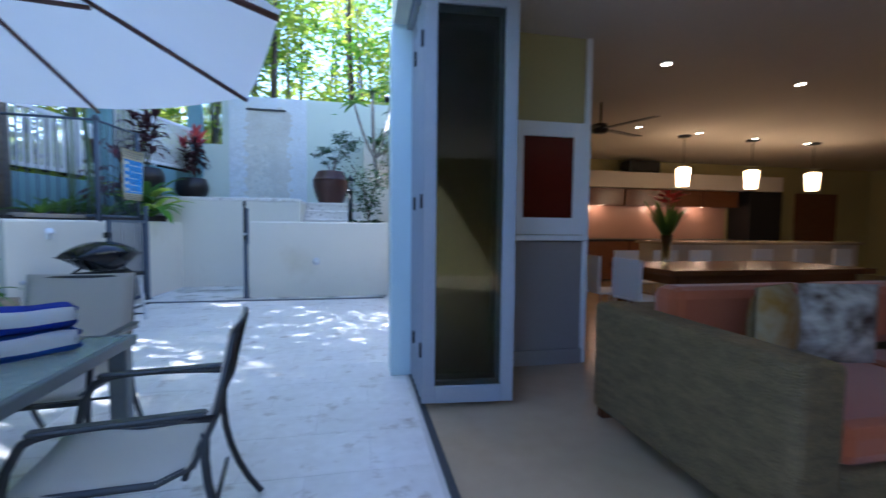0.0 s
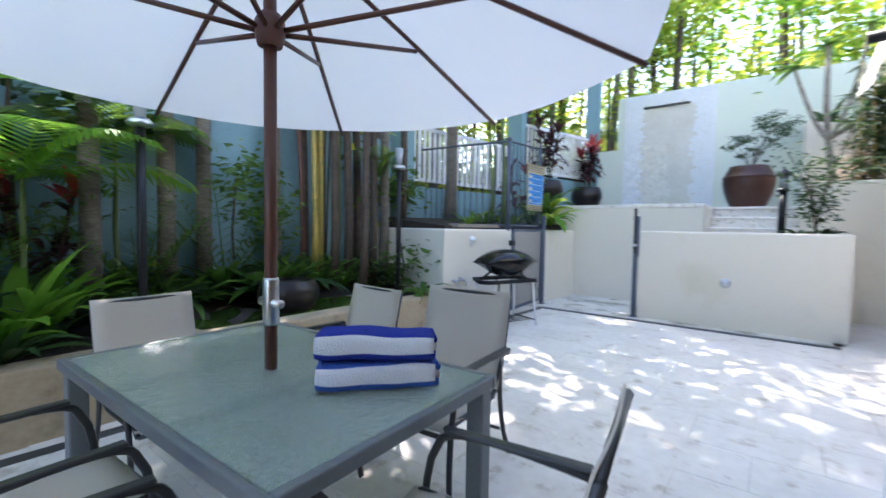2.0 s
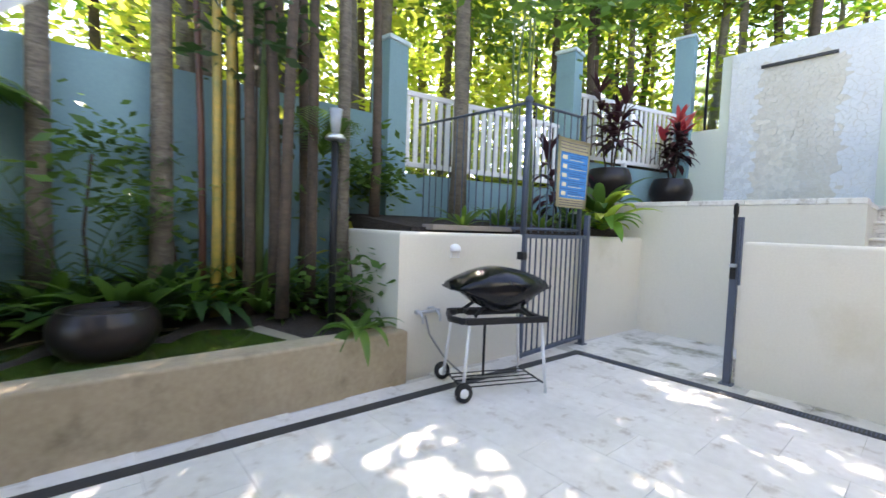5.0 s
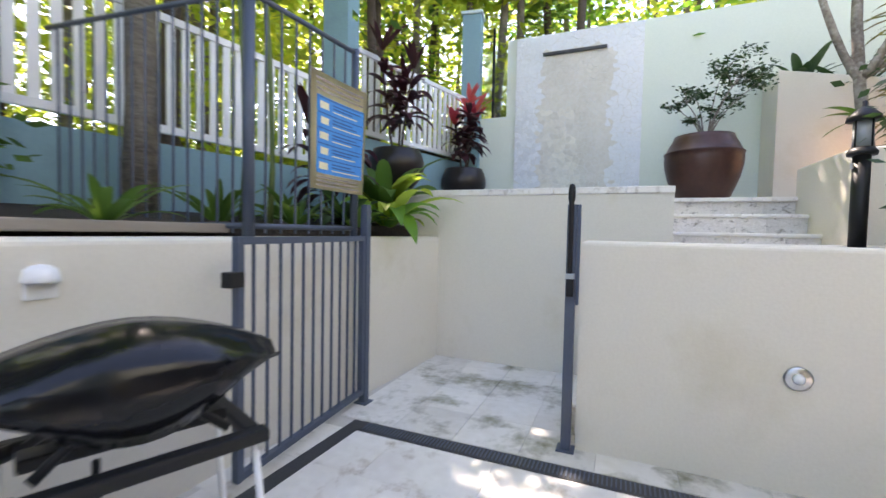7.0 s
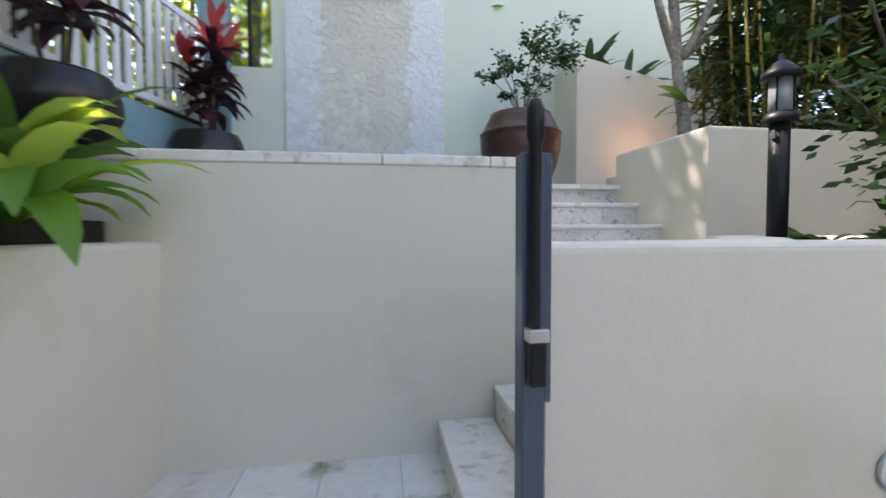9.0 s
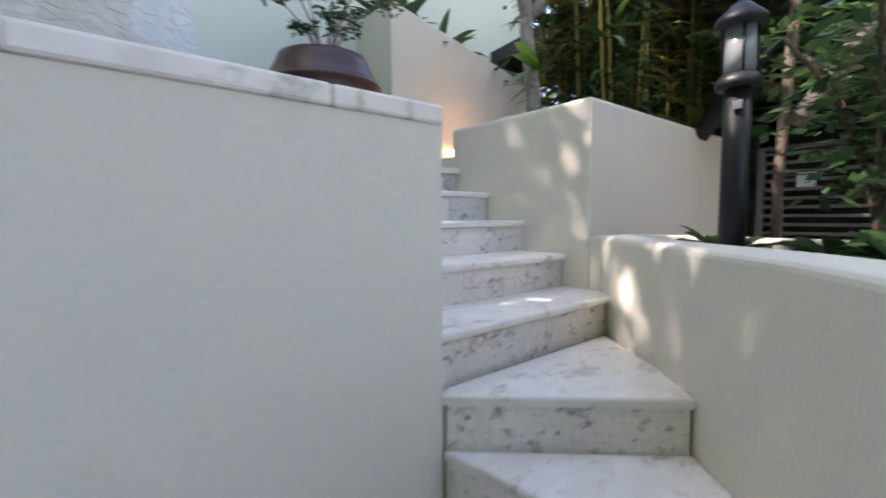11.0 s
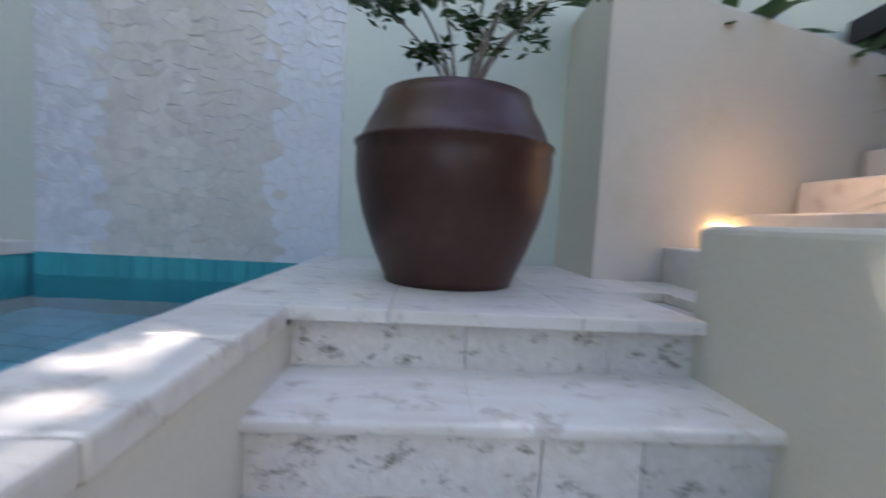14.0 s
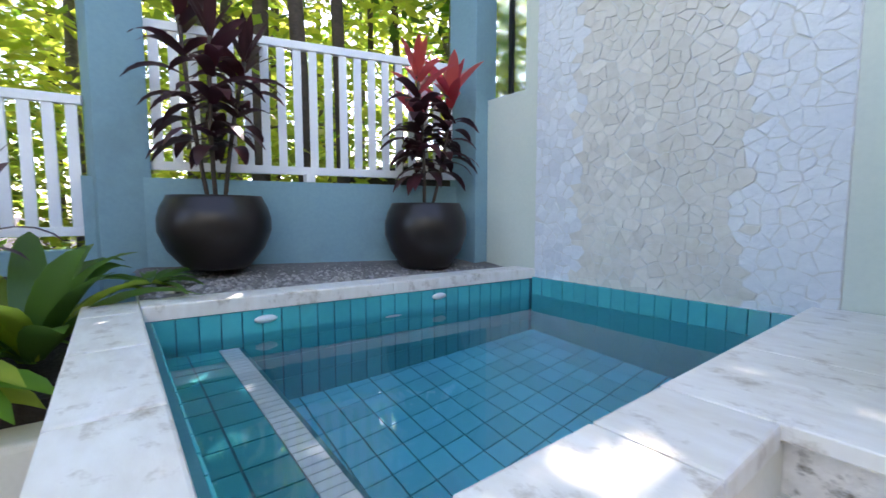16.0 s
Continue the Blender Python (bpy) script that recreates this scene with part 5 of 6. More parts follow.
PATTERN2 = mat("leaf_pattern_cushion", (0.62, 0.58, 0.52), (0.06, 0.03, 0.02), 0.9, big=9, fine=14, amount=1, bump=0.2)
for x, m_, rz in ((2.62, PATTERN, 20), (3.0, PATTERN2, -12)):
    cb_ = B()
    rows = []
    for i in range(7):
        for_row = []
        for j in range(7):
            u, v = i / 3 - 1, j / 3 - 1
            for_row.append((0.2 * u, 0.2 * v, 0.07 * (1 - u ** 4) * (1 - v ** 4)))
        rows.append(for_row)
    for s in (1, -1):
        vv = [[cb_.verts.new((p[0], s * (p[2] + 0.004), p[1] + 0.2)) for p in r] for r in rows]
        for i in range(6):
            for j in range(6):
                q = (vv[i][j], vv[i + 1][j], vv[i + 1][j + 1], vv[i][j + 1])
                cb_.faces.new(q if s > 0 else q[::-1]).smooth = True
    ob = single("scatter_cushion", cb_, m_, "patterned scatter cushion on the sofa", "cushion", group="sofa cushions", at=(x, 2.32, 0.502), rz=rz)

dt = thing("indoor_dining_table", "polished hardwood dining table", "table", (5.0, 4.85, 0))
part("tabletop", box(B(), -1.3, 1.3, -0.55, 0.55, 0.69, 0.75, 0.008), WOODIN, dt)
part("apron", box(B(), -1.15, 1.15, -0.45, 0.45, 0.58, 0.689), WOODIN, dt)
for x in (-1, 1):
    for y in (-1, 1):
        part("leg", box(B(), x * 1.15 - 0.06, x * 1.15 + 0.06, y * 0.42 - 0.06, y * 0.42 + 0.06, 0, 0.579), WOODIN, dt)
vs = thing("flower_vase", "glass vase of red flowers on the dining table", "vase", (4.3, 5.15, 0.751))
part("vase", lathe(B(), [(0.0, 0.0), (0.05, 0.0), (0.055, 0.02), (0.05, 0.2), (0.07, 0.34), (0.062, 0.34), (0.0, 0.03)], 24), glass("vase_glass", (0.6, 0.7, 0.6), 0.05), vs, smooth=True)
fl, lf = B(), B()
frng = random.Random(9)
for _ in range(26):
    a = frng.uniform(0, 6.28)
    blade(lf, (0, 0, 0.25), (math.cos(a) * 0.5, math.sin(a) * 0.5, 1), frng.uniform(0.4, 0.62), 0.06, 0.3)
for _ in range(40):
    a, r = frng.uniform(0, 6.28), frng.uniform(0, 0.15)
    blade(fl, (r * math.cos(a), r * math.sin(a), 0.78 + frng.uniform(-0.06, 0.08)), (math.cos(a), math.sin(a), 0.6), 0.12, 0.05, 0.3, 3)
part("foliage", lf, LEAF, vs)
part("blooms", fl, RED, vs, "red blooms")


def white_chair(x, y, rz):
    c = thing("dining_chair", "white moulded dining chair on thin legs", "chair", (x, y, 0), rz, group="white dining chairs")
    part("seat", box(B(), -0.2, 0.2, -0.2, 0.2, 0.44, 0.465, 0.012), WHITEP, c)
    bk = B()
    prism(bk, [(-0.18, -0.22), (0.18, -0.22), (0.19, -0.19), (-0.19, -0.19)], 0.47, 0.86)
    part("backrest", bk, WHITEP, c)
    for sx in (-1, 1):
        for sy in (-1, 1):
            part("leg", tube(B(), [(sx * 0.17, sy * 0.17, 0.44), (sx * 0.2, sy * 0.21, 0.0)], 0.01, 6), SILVER, c)


for x, y, rz in ((3.42, 5.02, -88), (3.5, 4.5, -80), (4.3, 5.72, 180), (4.9, 5.72, 176), (5.5, 5.72, 182)):
    white_chair(x, y, rz)

kb = thing("kitchen_island", "cream kitchen island bench with stone top", "island", (7.8, 7.3, 0))
part("body", box(B(), -2.0, 2.0, -0.4, 0.4, 0, 0.9), CEIL, kb)
part("worktop", box(B(), -2.06, 2.06, -0.46, 0.46, 0.901, 0.95, 0.005), mat("stone_top", (0.4, 0.33, 0.24), (0.3, 0.24, 0.17), 0.2, fine=30), kb)
for k in range(3):
    white_chair(7.0 + 0.8 * k, 6.5, 0)
kc = thing("kitchen_units", "hardwood kitchen cabinets under a cream bulkhead", "kitchen cabinets", (0, 0, 0))
part("bulkhead", box(B(), 5.4, 10.5, 9.0, 9.6, 2.06, 2.4), CEIL, kc)
for k in range(4):
    part("upper_door", box(B(), 5.5 + 1.0 * k, 6.48 + 1.0 * k, 9.2, 9.6, 1.68, 2.055, 0.004), WOODIN, kc)
    part("lower_door", box(B(), 5.5 + 1.0 * k, 6.48 + 1.0 * k, 9.0, 9.6, 0.05, 0.88, 0.004), WOODIN, kc)
part("splashback", box(B(), 5.4, 9.5, 9.58, 9.6, 0.93, 1.679), mat("pink_splashback", (0.5, 0.3, 0.22), (0.44, 0.26, 0.19), 0.2, fine=20), kc)
part("bench", box(B(), 5.4, 9.5, 8.98, 9.579, 0.881, 0.92, 0.004), BLACKM, kc)
part("oven_tower", box(B(), 9.6, 10.5, 9.0, 9.6, 0, 2.059), BLACKM, kc)
single("dark_door", box(B(), 11.6, 12.9, 9.55, 9.6, 0, 2.1, 0.01), WOODIN, "dark timber inner door", "door")
single("basket", box(B(), 6.5, 7.3, 9.1, 9.45, 2.401, 2.68, 0.05), BLACKM, "dark basket on top of the bulkhead", "basket")

for x, y in ((6.07, 7.0), (7.46, 7.0), (8.79, 7.0)):
    pd = thing("pendant_lamp", "glowing frosted glass pendant lamp", "pendant lamp", (x, y, 2.05), group="pendant lamps over the island")
    part("shade", lathe(B(), [(0.0, -0.16), (0.085, -0.16), (0.11, 0.14), (0.06, 0.17), (0.0, 0.17)], 24), LAMPGLASS, pd, smooth=True)
    part("cord", tube(B(), [(0, 0, 0.17), (0, 0, 0.68)], 0.006, 6), BLACKM, pd)
    part("ceiling_rose", lathe(B(), [(0.0, 0.67), (0.1, 0.67), (0.1, 0.7), (0.0, 0.7)], 20), BLACKM, pd)
    lamp("pendant_bulb", "POINT", 1.6, pose(x, y - 0.25, 1.85), (1.0, 0.66, 0.36), size=0.1)
for x, y in ((3.53, 4.29), (5.33, 4.47), (4.92, 6.62), (6.14, 6.76), (7.4, 6.91), (8.68, 7.04)):
    dl = thing("downlight", "small round lit ceiling downlight", "downlight", (x, y, 2.749), group="ceiling downlights")
    part("trim", lathe(B(), [(0.0, -0.008), (0.055, -0.008), (0.055, 0.001), (0.0, 0.001)], 20), WHITEP, dl)
    part("lens", lathe(B(), [(0.0, -0.012), (0.038, -0.012), (0.038, -0.0085), (0.0, -0.0085)], 20), DOWNL, dl)
for x in (6.0, 7.4, 8.6):
    lamp("under_cabinet_lamp", "POINT", 1.0, pose(x, 9.35, 1.62), (1.0, 0.6, 0.32), size=0.06)
for x, y in ((3.53, 4.29), (5.33, 4.47), (4.92, 6.62)):
    lamp("downlight_beam", "SPOT", 2.4, pose(x, y, 2.72), (1.0, 0.72, 0.45), spot=radians(95), size=0.04)
fan = thing("ceiling_fan", "dark grey ceiling fan with four blades", "ceiling fan", (3.65, 5.6, 2.42))
part("motor", lathe(B(), [(0.0, -0.05), (0.08, -0.05), (0.1, 0.0), (0.08, 0.06), (0.0, 0.07)], 24), BLACKM, fan)
part("rod", tube(B(), [(0, 0, 0.07), (0, 0, 0.33)], 0.015, 8), BLACKM, fan)
for k in range(4):
    bl_ = part("blade", box(B(), 0.1, 0.75, -0.07, 0.07, -0.006, 0.006, 0.003), mat("grey_blade", (0.14, 0.13, 0.12), None, 0.5, fine=20) if k == 0 else bl_.data.materials[0], fan)
    bl_.matrix_basis = pose(0, 0, 0, 8, 0, 20 + 90 * k)

# rolled awning by the house
aw = thing("rolled_awning", "rolled white fabric awning on a black bracket", "awning", (1.42, 7.2, 0))
ab = B()
rows = []
for i in range(9):
    u = i / 8
    rows.append([ab.verts.new((-0.36 * (1 - u) + 0.03 * math.sin(5 * v + 9 * u), -0.4 + 0.8 * v, 2.62 + 1.5 * u)) for v in (0, 0.2, 0.4, 0.6, 0.8, 1.0)])
for a, b in zip(rows, rows[1:]):
    for j in range(5):
        ab.faces.new((a[j], a[j + 1], b[j + 1], b[j])).smooth = True
bmesh.ops.solidify(ab, geom=ab.faces[:], thickness=0.02)
part("fabric", ab, CANVAS, aw)
part("bracket", tube(B(), [(-0.42, -0.45, 2.95), (0.1, -0.45, 2.95)], 0.05, 12), BLACKM, aw)
part("post", tube(B(), [(0.05, -0.3, 0), (0.05, -0.3, 4.1)], 0.03, 10), WHITEP, aw)

# warm wall light behind the planter
wlp = thing("brick_light", "small warm recessed light low on the stair wall", "step light", (1.45, 11.43, 1.95))
part("lens", box(B(), -0.06, 0.06, -0.012, 0.0, -0.03, 0.03, 0.004), LAMPGLASS, wlp)
lamp("brick_light_glow", "POINT", 0.7, pose(1.5, 11.05, 2.2), (1.0, 0.6, 0.3), size=0.15)

# ---- planting ----
PR = random.Random(21)


def plant(name, label, cat, at, group=""):
    return thing(name, label, cat, at, PR.uniform(0, 360), group=group)


def cordyline(at, h, stems, top, label, size=0.42, n=20):
    c = plant("cordyline", label, "plant", at, "cordylines")
    st, lf, tf = B(), B(), B()
    for s in range(stems):
        a = 6.28 * s / stems + PR.uniform(-0.4, 0.4)
        hh = h * PR.uniform(0.7, 1.0)
        p0, p1 = Vector((0.05 * math.cos(a), 0.05 * math.sin(a), 0)), Vector((0.22 * math.cos(a), 0.22 * math.sin(a), hh))
        tube(st, curve3(p0, (p0 + p1) / 2 + Vector((0.04, 0, 0)), p1, 5), 0.014, 6)
        for k in range(int(n * 1.5)):
            u = PR.uniform(0.3, 1.0)
            p = p0.lerp(p1, u)
            b = PR.uniform(0, 6.28)
            bright = u > 0.86
            blade(tf if bright and top else lf, p, (math.cos(b), math.sin(b), 0.4 + 1.4 * (u - 0.4)), size * PR.uniform(0.7, 1.15), 0.095, 1.0 if u < 0.85 else 0.35, 6)
        for k in range(6):
            b = PR.uniform(0, 6.28)
            blade(tf if top else lf, p1, (0.5 * math.cos(b), 0.5 * math.sin(b), 1), size * 0.8, 0.07, 0.25, 5)
    part("stem", st, DARKBARK, c)
    part("leaves", lf, MAROON, c, "dark maroon strap leaves")
    if top:
        part("top_leaves", tf, PINK, c, "bright pink new leaves")
    else:
        tf.free()


cordyline((-3.08, 11.38, 2.15), 1.05, 3, True, "pink-tipped maroon cordyline in a dark pot", 0.36, 22)
cordyline((-3.4, 9.9, 2.15), 1.35, 3, False, "dark maroon cordyline in a wide pot", 0.4, 16)
cordyline((-4.0, 2.1, 0.45), 1.35, 2, True, "maroon cordyline with a red heart in the bed", 0.3, 16)
cordyline((-3.35, 8.6, 1.25), 1.3, 2, False, "maroon cordyline in the raised bed", 0.4, 12)


def rosette(at, n, length, width, m, name, label, up=0.9, droop=0.5, cat="plant", split=False, other=None):
    r = plant(name, label, cat, at)
    lf = None if split else B()
    for k in range(n):
        a = 6.28 * k / n * 1.618 * 3
        if split:
            lf = B()
        blade(lf, (0.03 * math.cos(a), 0.03 * math.sin(a), 0), (math.cos(a), math.sin(a), up * PR.uniform(0.5, 1.6)), length * PR.uniform(0.6, 1.1), width, droop * PR.uniform(0.7, 1.3), 7, 0.3, PR.uniform(-0.3, 0.3))
        if split:
            part("leaf", lf, m if k % 3 or not other else other, r)
    if not split:
        part("leaves", lf, m, r)
    return r


rosette((-2.8, 8.65, 1.28), 20, 0.72, 0.15, FERNLEAF, "birds_nest_fern", "bright green strappy fern spilling over the wall", 1.1, 0.95, split=True, other=SUNLEAF)
rosette((-3.05, 9.0, 1.4), 22, 0.85, 0.16, LEAF, "birds_nest_fern", "green strappy fern beside the pool", 1.8, 0.8, split=True, other=SUNLEAF)
rosette((-2.95, 8.2, 1.28), 16, 0.5, 0.12, DARKLEAF, "birds_nest_fern", "dark green strappy fern behind the fence", 1.2, 0.7, split=True)
rosette((-3.25, 9.5, 1.7), 16, 0.3, 0.06, LEAF, "small_fern", "small green fern on the gravel", 0.5, 0.5)
rosette((-2.86, 5.25, 0.42), 16, 0.45, 0.07, LEAF, "strappy_plant", "drooping green strappy plant over the low wall", 0.8, 1.1)
rosette((-3.0, 1.0, 0.4), 24, 0.6, 0.07, LEAF, "strappy_plant", "green strappy plant in the bed", 0.9, 0.6)
rosette((-2.95, 1.75, 0.4), 22, 0.5, 0.08, DARKLEAF, "strappy_plant", "dark green strappy plant in the bed", 0.9, 0.6)
for x, y, z in ((-4.0, 3.5, 0.5), (-3.7, 3.9, 0.48), (-4.2, 4.1, 0.5), (-3.9, 2.9, 0.48), (-4.1, 4.5, 0.5), (-3.75, 5.3, 0.5), (-3.5, 2.2, 0.45)):
    rosette((x, y, z), 26, 0.5, 0.11, DARKLEAF, "broadleaf_plant", "low dark green broad-leaved plant", 0.8, 0.5, split=True)
for x, y, z in ((-3.3, 7.3, 1.27), (-3.05, 6.5, 1.26), (-3.6, 8.2, 1.3), (-3.0, 7.7, 1.27), (-3.9, 8.6, 1.33), (-2.85, 8.2, 1.26)):
    rosette((x, y, z), 18, 0.4, 0.05, LEAF, "bed_plant", "small green plant in the raised bed", 1.0, 0.5)
for x, y, z, l in ((0.9, 8.45, 1.13, 0.26), (0.88, 8.85, 1.13, 0.22), (0.68, 8.25, 1.13, 0.22)):
    rosette((x, y, z), 14, l, 0.09, DARKLEAF, "broadleaf_plant", "dark broad-leaved plant in the planter", 1.1, 0.5, split=True)

BR = random.Random(77)
for i in range(44):
    y = BR.uniform(-0.5, 5.3)
    rosette((BR.uniform(-4.35, -3.05 if not 2.4 < y < 5.5 else -3.8), y, 0.44), BR.randint(16, 30), BR.uniform(0.35, 0.75), BR.uniform(0.05, 0.13), BR.choice((DARKLEAF, LEAF, FERNLEAF, LEAF)), "bed_plant", "leafy green plant in the garden bed", BR.uniform(0.8, 1.5), 0.6)

# palm fronds and banana leaves in the garden
for at, n, l, lab in (((-3.7, 1.55, 0.4), 9, 1.2, "young palm with feathery fronds"), ((-4.05, 2.75, 0.45), 8, 1.3, "young palm with feathery fronds"), ((-4.3, 1.9, 0.45), 9, 1.5, "young palm with feathery fronds"), ((-3.4, 0.9, 0.4), 9, 1.3, "young palm with feathery fronds"), ((-4.25, 3.6, 0.45), 8, 1.5, "young palm with feathery fronds"), ((-3.75, 5.35, 1.8), 5, 0.5, "tuft of fern growing on a trunk")):
    p_ = plant("young_palm", lab, "palm", at)
    fb = B()
    for k in range(n):
        a = 6.28 * k / n + PR.uniform(-0.3, 0.3)
        frond(fb, (0, 0, 0.05), (0.6 * math.cos(a), 0.6 * math.sin(a), PR.uniform(0.7, 1.4)), l * PR.uniform(0.8, 1.1), 0.34, 16, 0.7)
    part("fronds", fb, LEAF, p_)
bn = plant("banana_plant", "banana plant with broad bright green leaves", "plant", (-3.9, 1.35, 0.4))
bb = B()
for k in range(9):
    a = PR.uniform(0, 6.28)
    blade(bb, (0, 0, 0.7 + 0.15 * k), (math.cos(a), math.sin(a), 1.0), PR.uniform(0.8, 1.2), 0.3, 0.55, 7, 0.25)
part("stem", tube(B(), [(0, 0, 0), (0.03, 0, 1.3), (0, 0.03, 2.1)], [0.05, 0.04, 0.02], 10), GREENSTEM, bn, smooth=True)
part("leaves", bb, FERNLEAF, bn)


def stem(x, y, z0, h, r, m, label, name="palm", lean=0.0, crown=None, leaves=0, leaf_size=0.25, fronds=0, reach=1.9, up=0.2):
    t = thing(name, label, "palm" if name == "palm" else "tree", (x, y, z0), group="garden stems")
    a = PR.uniform(0, 6.28)
    pts = [(lean * u * u * math.cos(a) * h + 0.03 * math.sin(9 * u), lean * u * u * math.sin(a) * h, h * u) for u in (0, 0.12, 0.3, 0.5, 0.75, 1)]
    part("trunk", tube(B(), pts, [r * 1.35, r * 1.05, r, r * 0.95, r * 0.85, r * 0.6], 12), m, t, smooth=True)
    top = Vector(pts[-1])
    cb2 = B()
    if fronds:
        for k in range(fronds):
            b = 6.28 * k / fronds + PR.uniform(-0.3, 0.3)
            frond(cb2, top, (math.cos(b), math.sin(b), PR.uniform(up, up + 0.7)), reach * PR.uniform(0.85, 1.15), 0.5, 18, 0.9, 0.045)
        part("crown", cb2, crown or LEAF, t, "arching palm fronds")
    elif leaves:
        for k in range(8):
            scatter(cb2, PR, top + Vector((PR.uniform(-0.9, 0.9), PR.uniform(-0.9, 0.9), PR.uniform(-0.8, 0.8))), 0.7, leaves // 8, leaf_size)
        part("crown", cb2, crown or LEAF, t)
    else:
        cb2.free()
    return t


stem(-3.98, 1.7, 0.38, 6.0, 0.085, BARK, "grey ringed palm trunk in the garden bed", fronds=10)
stem(-3.94, 2.38, 0.4, 6.5, 0.07, BARK, "slim grey palm trunk in the garden bed", fronds=9)
stem(-4.2, 3.02, 0.42, 5.5, 0.075, BARK, "grey palm trunk in the garden bed", fronds=9)
# Next two palms are added; their high fronds screen the living room from sun.
stem(-4.25, 4.15, 0.42, 6.6, 0.08, BARK, "tall palm added to the bed to shade the living room", fronds=8, reach=2.6)
stem(-4.3, 3.4, 0.42, 7.2, 0.07, BARK, "tall palm added to the bed to shade the living room", fronds=6, reach=2.4)
for dx, dy, m_, r in ((0, 0, CANE, 0.04), (-0.14, 0.1, DARKBARK, 0.04), (0.1, -0.13, CANE, 0.035), (-0.05, -0.2, REDCANE, 0.028), (0.14, 0.12, DARKBARK, 0.045), (-0.22, -0.05, DARKBARK, 0.04), (0.05, 0.22, GREENSTEM, 0.035)):
    stem(-4.0 + dx, 4.62 + dy, 0.42, PR.uniform(5.2, 6.6), r, m_, "slender cane stem of the golden palm clump", lean=0.06, fronds=4)
for x, y, r, m_ in ((-3.84, 4.95, 0.05, DARKBARK), (-3.66, 5.2, 0.045, DARKBARK), (-3.5, 4.9, 0.045, DARKBARK), (-4.15, 5.35, 0.055, DARKBARK)):
    stem(x, y, 0.45, PR.uniform(5, 6.5), r, m_, "dark slender palm trunk", lean=0.05, fronds=4)
# Added palm with long fronds, set to block sun on the sofa.
stem(-3.9, 5.62, 0.45, 7.6, 0.06, BARK, "tall palm added at the bed end to shade the sofa", fronds=15, reach=3.2)
stem(-3.87, 5.98, 1.3, 4.8, 0.045, DARKBARK, "thin leaning trunk in the raised bed", lean=0.01, leaves=900, name="tree", leaf_size=0.2)
stem(-3.93, 7.2, 1.3, 6.5, 0.09, BARK, "stout grey palm trunk behind the bar fence", fronds=10)
for x, y in ((-3.25, 7.45), (-3.15, 7.6), (-3.35, 7.55), (-3.05, 7.5)):
    stem(x, y, 1.27, PR.uniform(2.6, 3.8), 0.016, GREENSTEM, "thin green bamboo stem behind the fence", name="bamboo", lean=0.03, leaves=240, leaf_size=0.2, crown=LEAF)
for x, y, z in ((-4.2, 3.7, 1.6), (-4.25, 4.2, 1.2), (-4.1, 5.7, 1.9), (-3.4, 5.45, 0.9), (-4.1, 6.2, 2.0)):
    sh = plant("garden_shrub", "loose green shrub against the boundary wall", "shrub", (x, y, 0.4))
    sb_ = B()
    for k in range(5):
        scatter(sb_, PR, (PR.uniform(-0.25, 0.25), PR.uniform(-0.25, 0.25), z - 0.4 + PR.uniform(-0.5, 0.3)), 0.32, 60, 0.13)
    part("stem", tube(B(), [(0, 0, 0), (0.05, 0.02, (z - 0.4) * 0.6), (0, 0, z - 0.3)], 0.012, 6), DARKBARK, sh)
    part("leaves", sb_, LEAF, sh)

# low feathery palms and a leafy understorey against the boundary wall
GR = random.Random(52)
for x, y, h, rch in ((-4.1, 0.6, 1.5, 1.2), (-3.6, 1.95, 1.1, 1.0), (-4.1, 2.6, 1.5, 0.8), (-3.7, 0.1, 1.7, 1.3), (-4.2, -0.6, 1.8, 1.3)):
    stem(x, y, 0.4, h, 0.022, GREENSTEM, "low feathery palm in front of the boundary wall", fronds=9, reach=rch, crown=GR.choice((FERNLEAF, LEAF, LEAF)), up=0.3)
for x, y, z in ((-4.3, 2.0, 2.7), (-4.25, 4.9, 2.8), (-4.1, -0.3, 2.9)):
    sh = plant("garden_shrub", "tall dark leafy shrub against the boundary wall", "shrub", (x, y, 0.4))
    sb_ = B()
    for k in range(12):
        scatter(sb_, PR, (PR.uniform(-0.3, 0.3), PR.uniform(-0.5, 0.5), z - 0.4 + PR.uniform(-0.7, 0.5)), 0.38, 30, 0.16)
    for q in range(3):
        part("stem", tube(B(), [(0, 0, 0), (0.05 * q - 0.05, 0.04, (z - 0.4) * 0.6), (0.1 * q - 0.1, 0.1 * q - 0.1, z - 0.3)], 0.011, 6), DARKBARK, sh)
    part("leaves", sb_, DARKLEAF, sh)
bn2 = plant("banana_plant", "banana plant with broad bright green leaves", "plant", (-3.55, 0.95, 0.4))
part("stem", tube(B(), [(0, 0, 0), (0.03, 0, 1.0), (0, 0.03, 1.9)], [0.05, 0.04, 0.02], 10), GREENSTEM, bn2, smooth=True)
for k in range(9):
    a = GR.uniform(0, 6.28)
    bb = B()
    blade(bb, (0, 0, 0.5 + 0.17 * k), (math.cos(a), math.sin(a), 1.1), GR.uniform(0.7, 1.1), 0.26, 0.6, 8, 0.3, GR.uniform(-0.3, 0.3))
    part("leaf", bb, FERNLEAF, bn2)

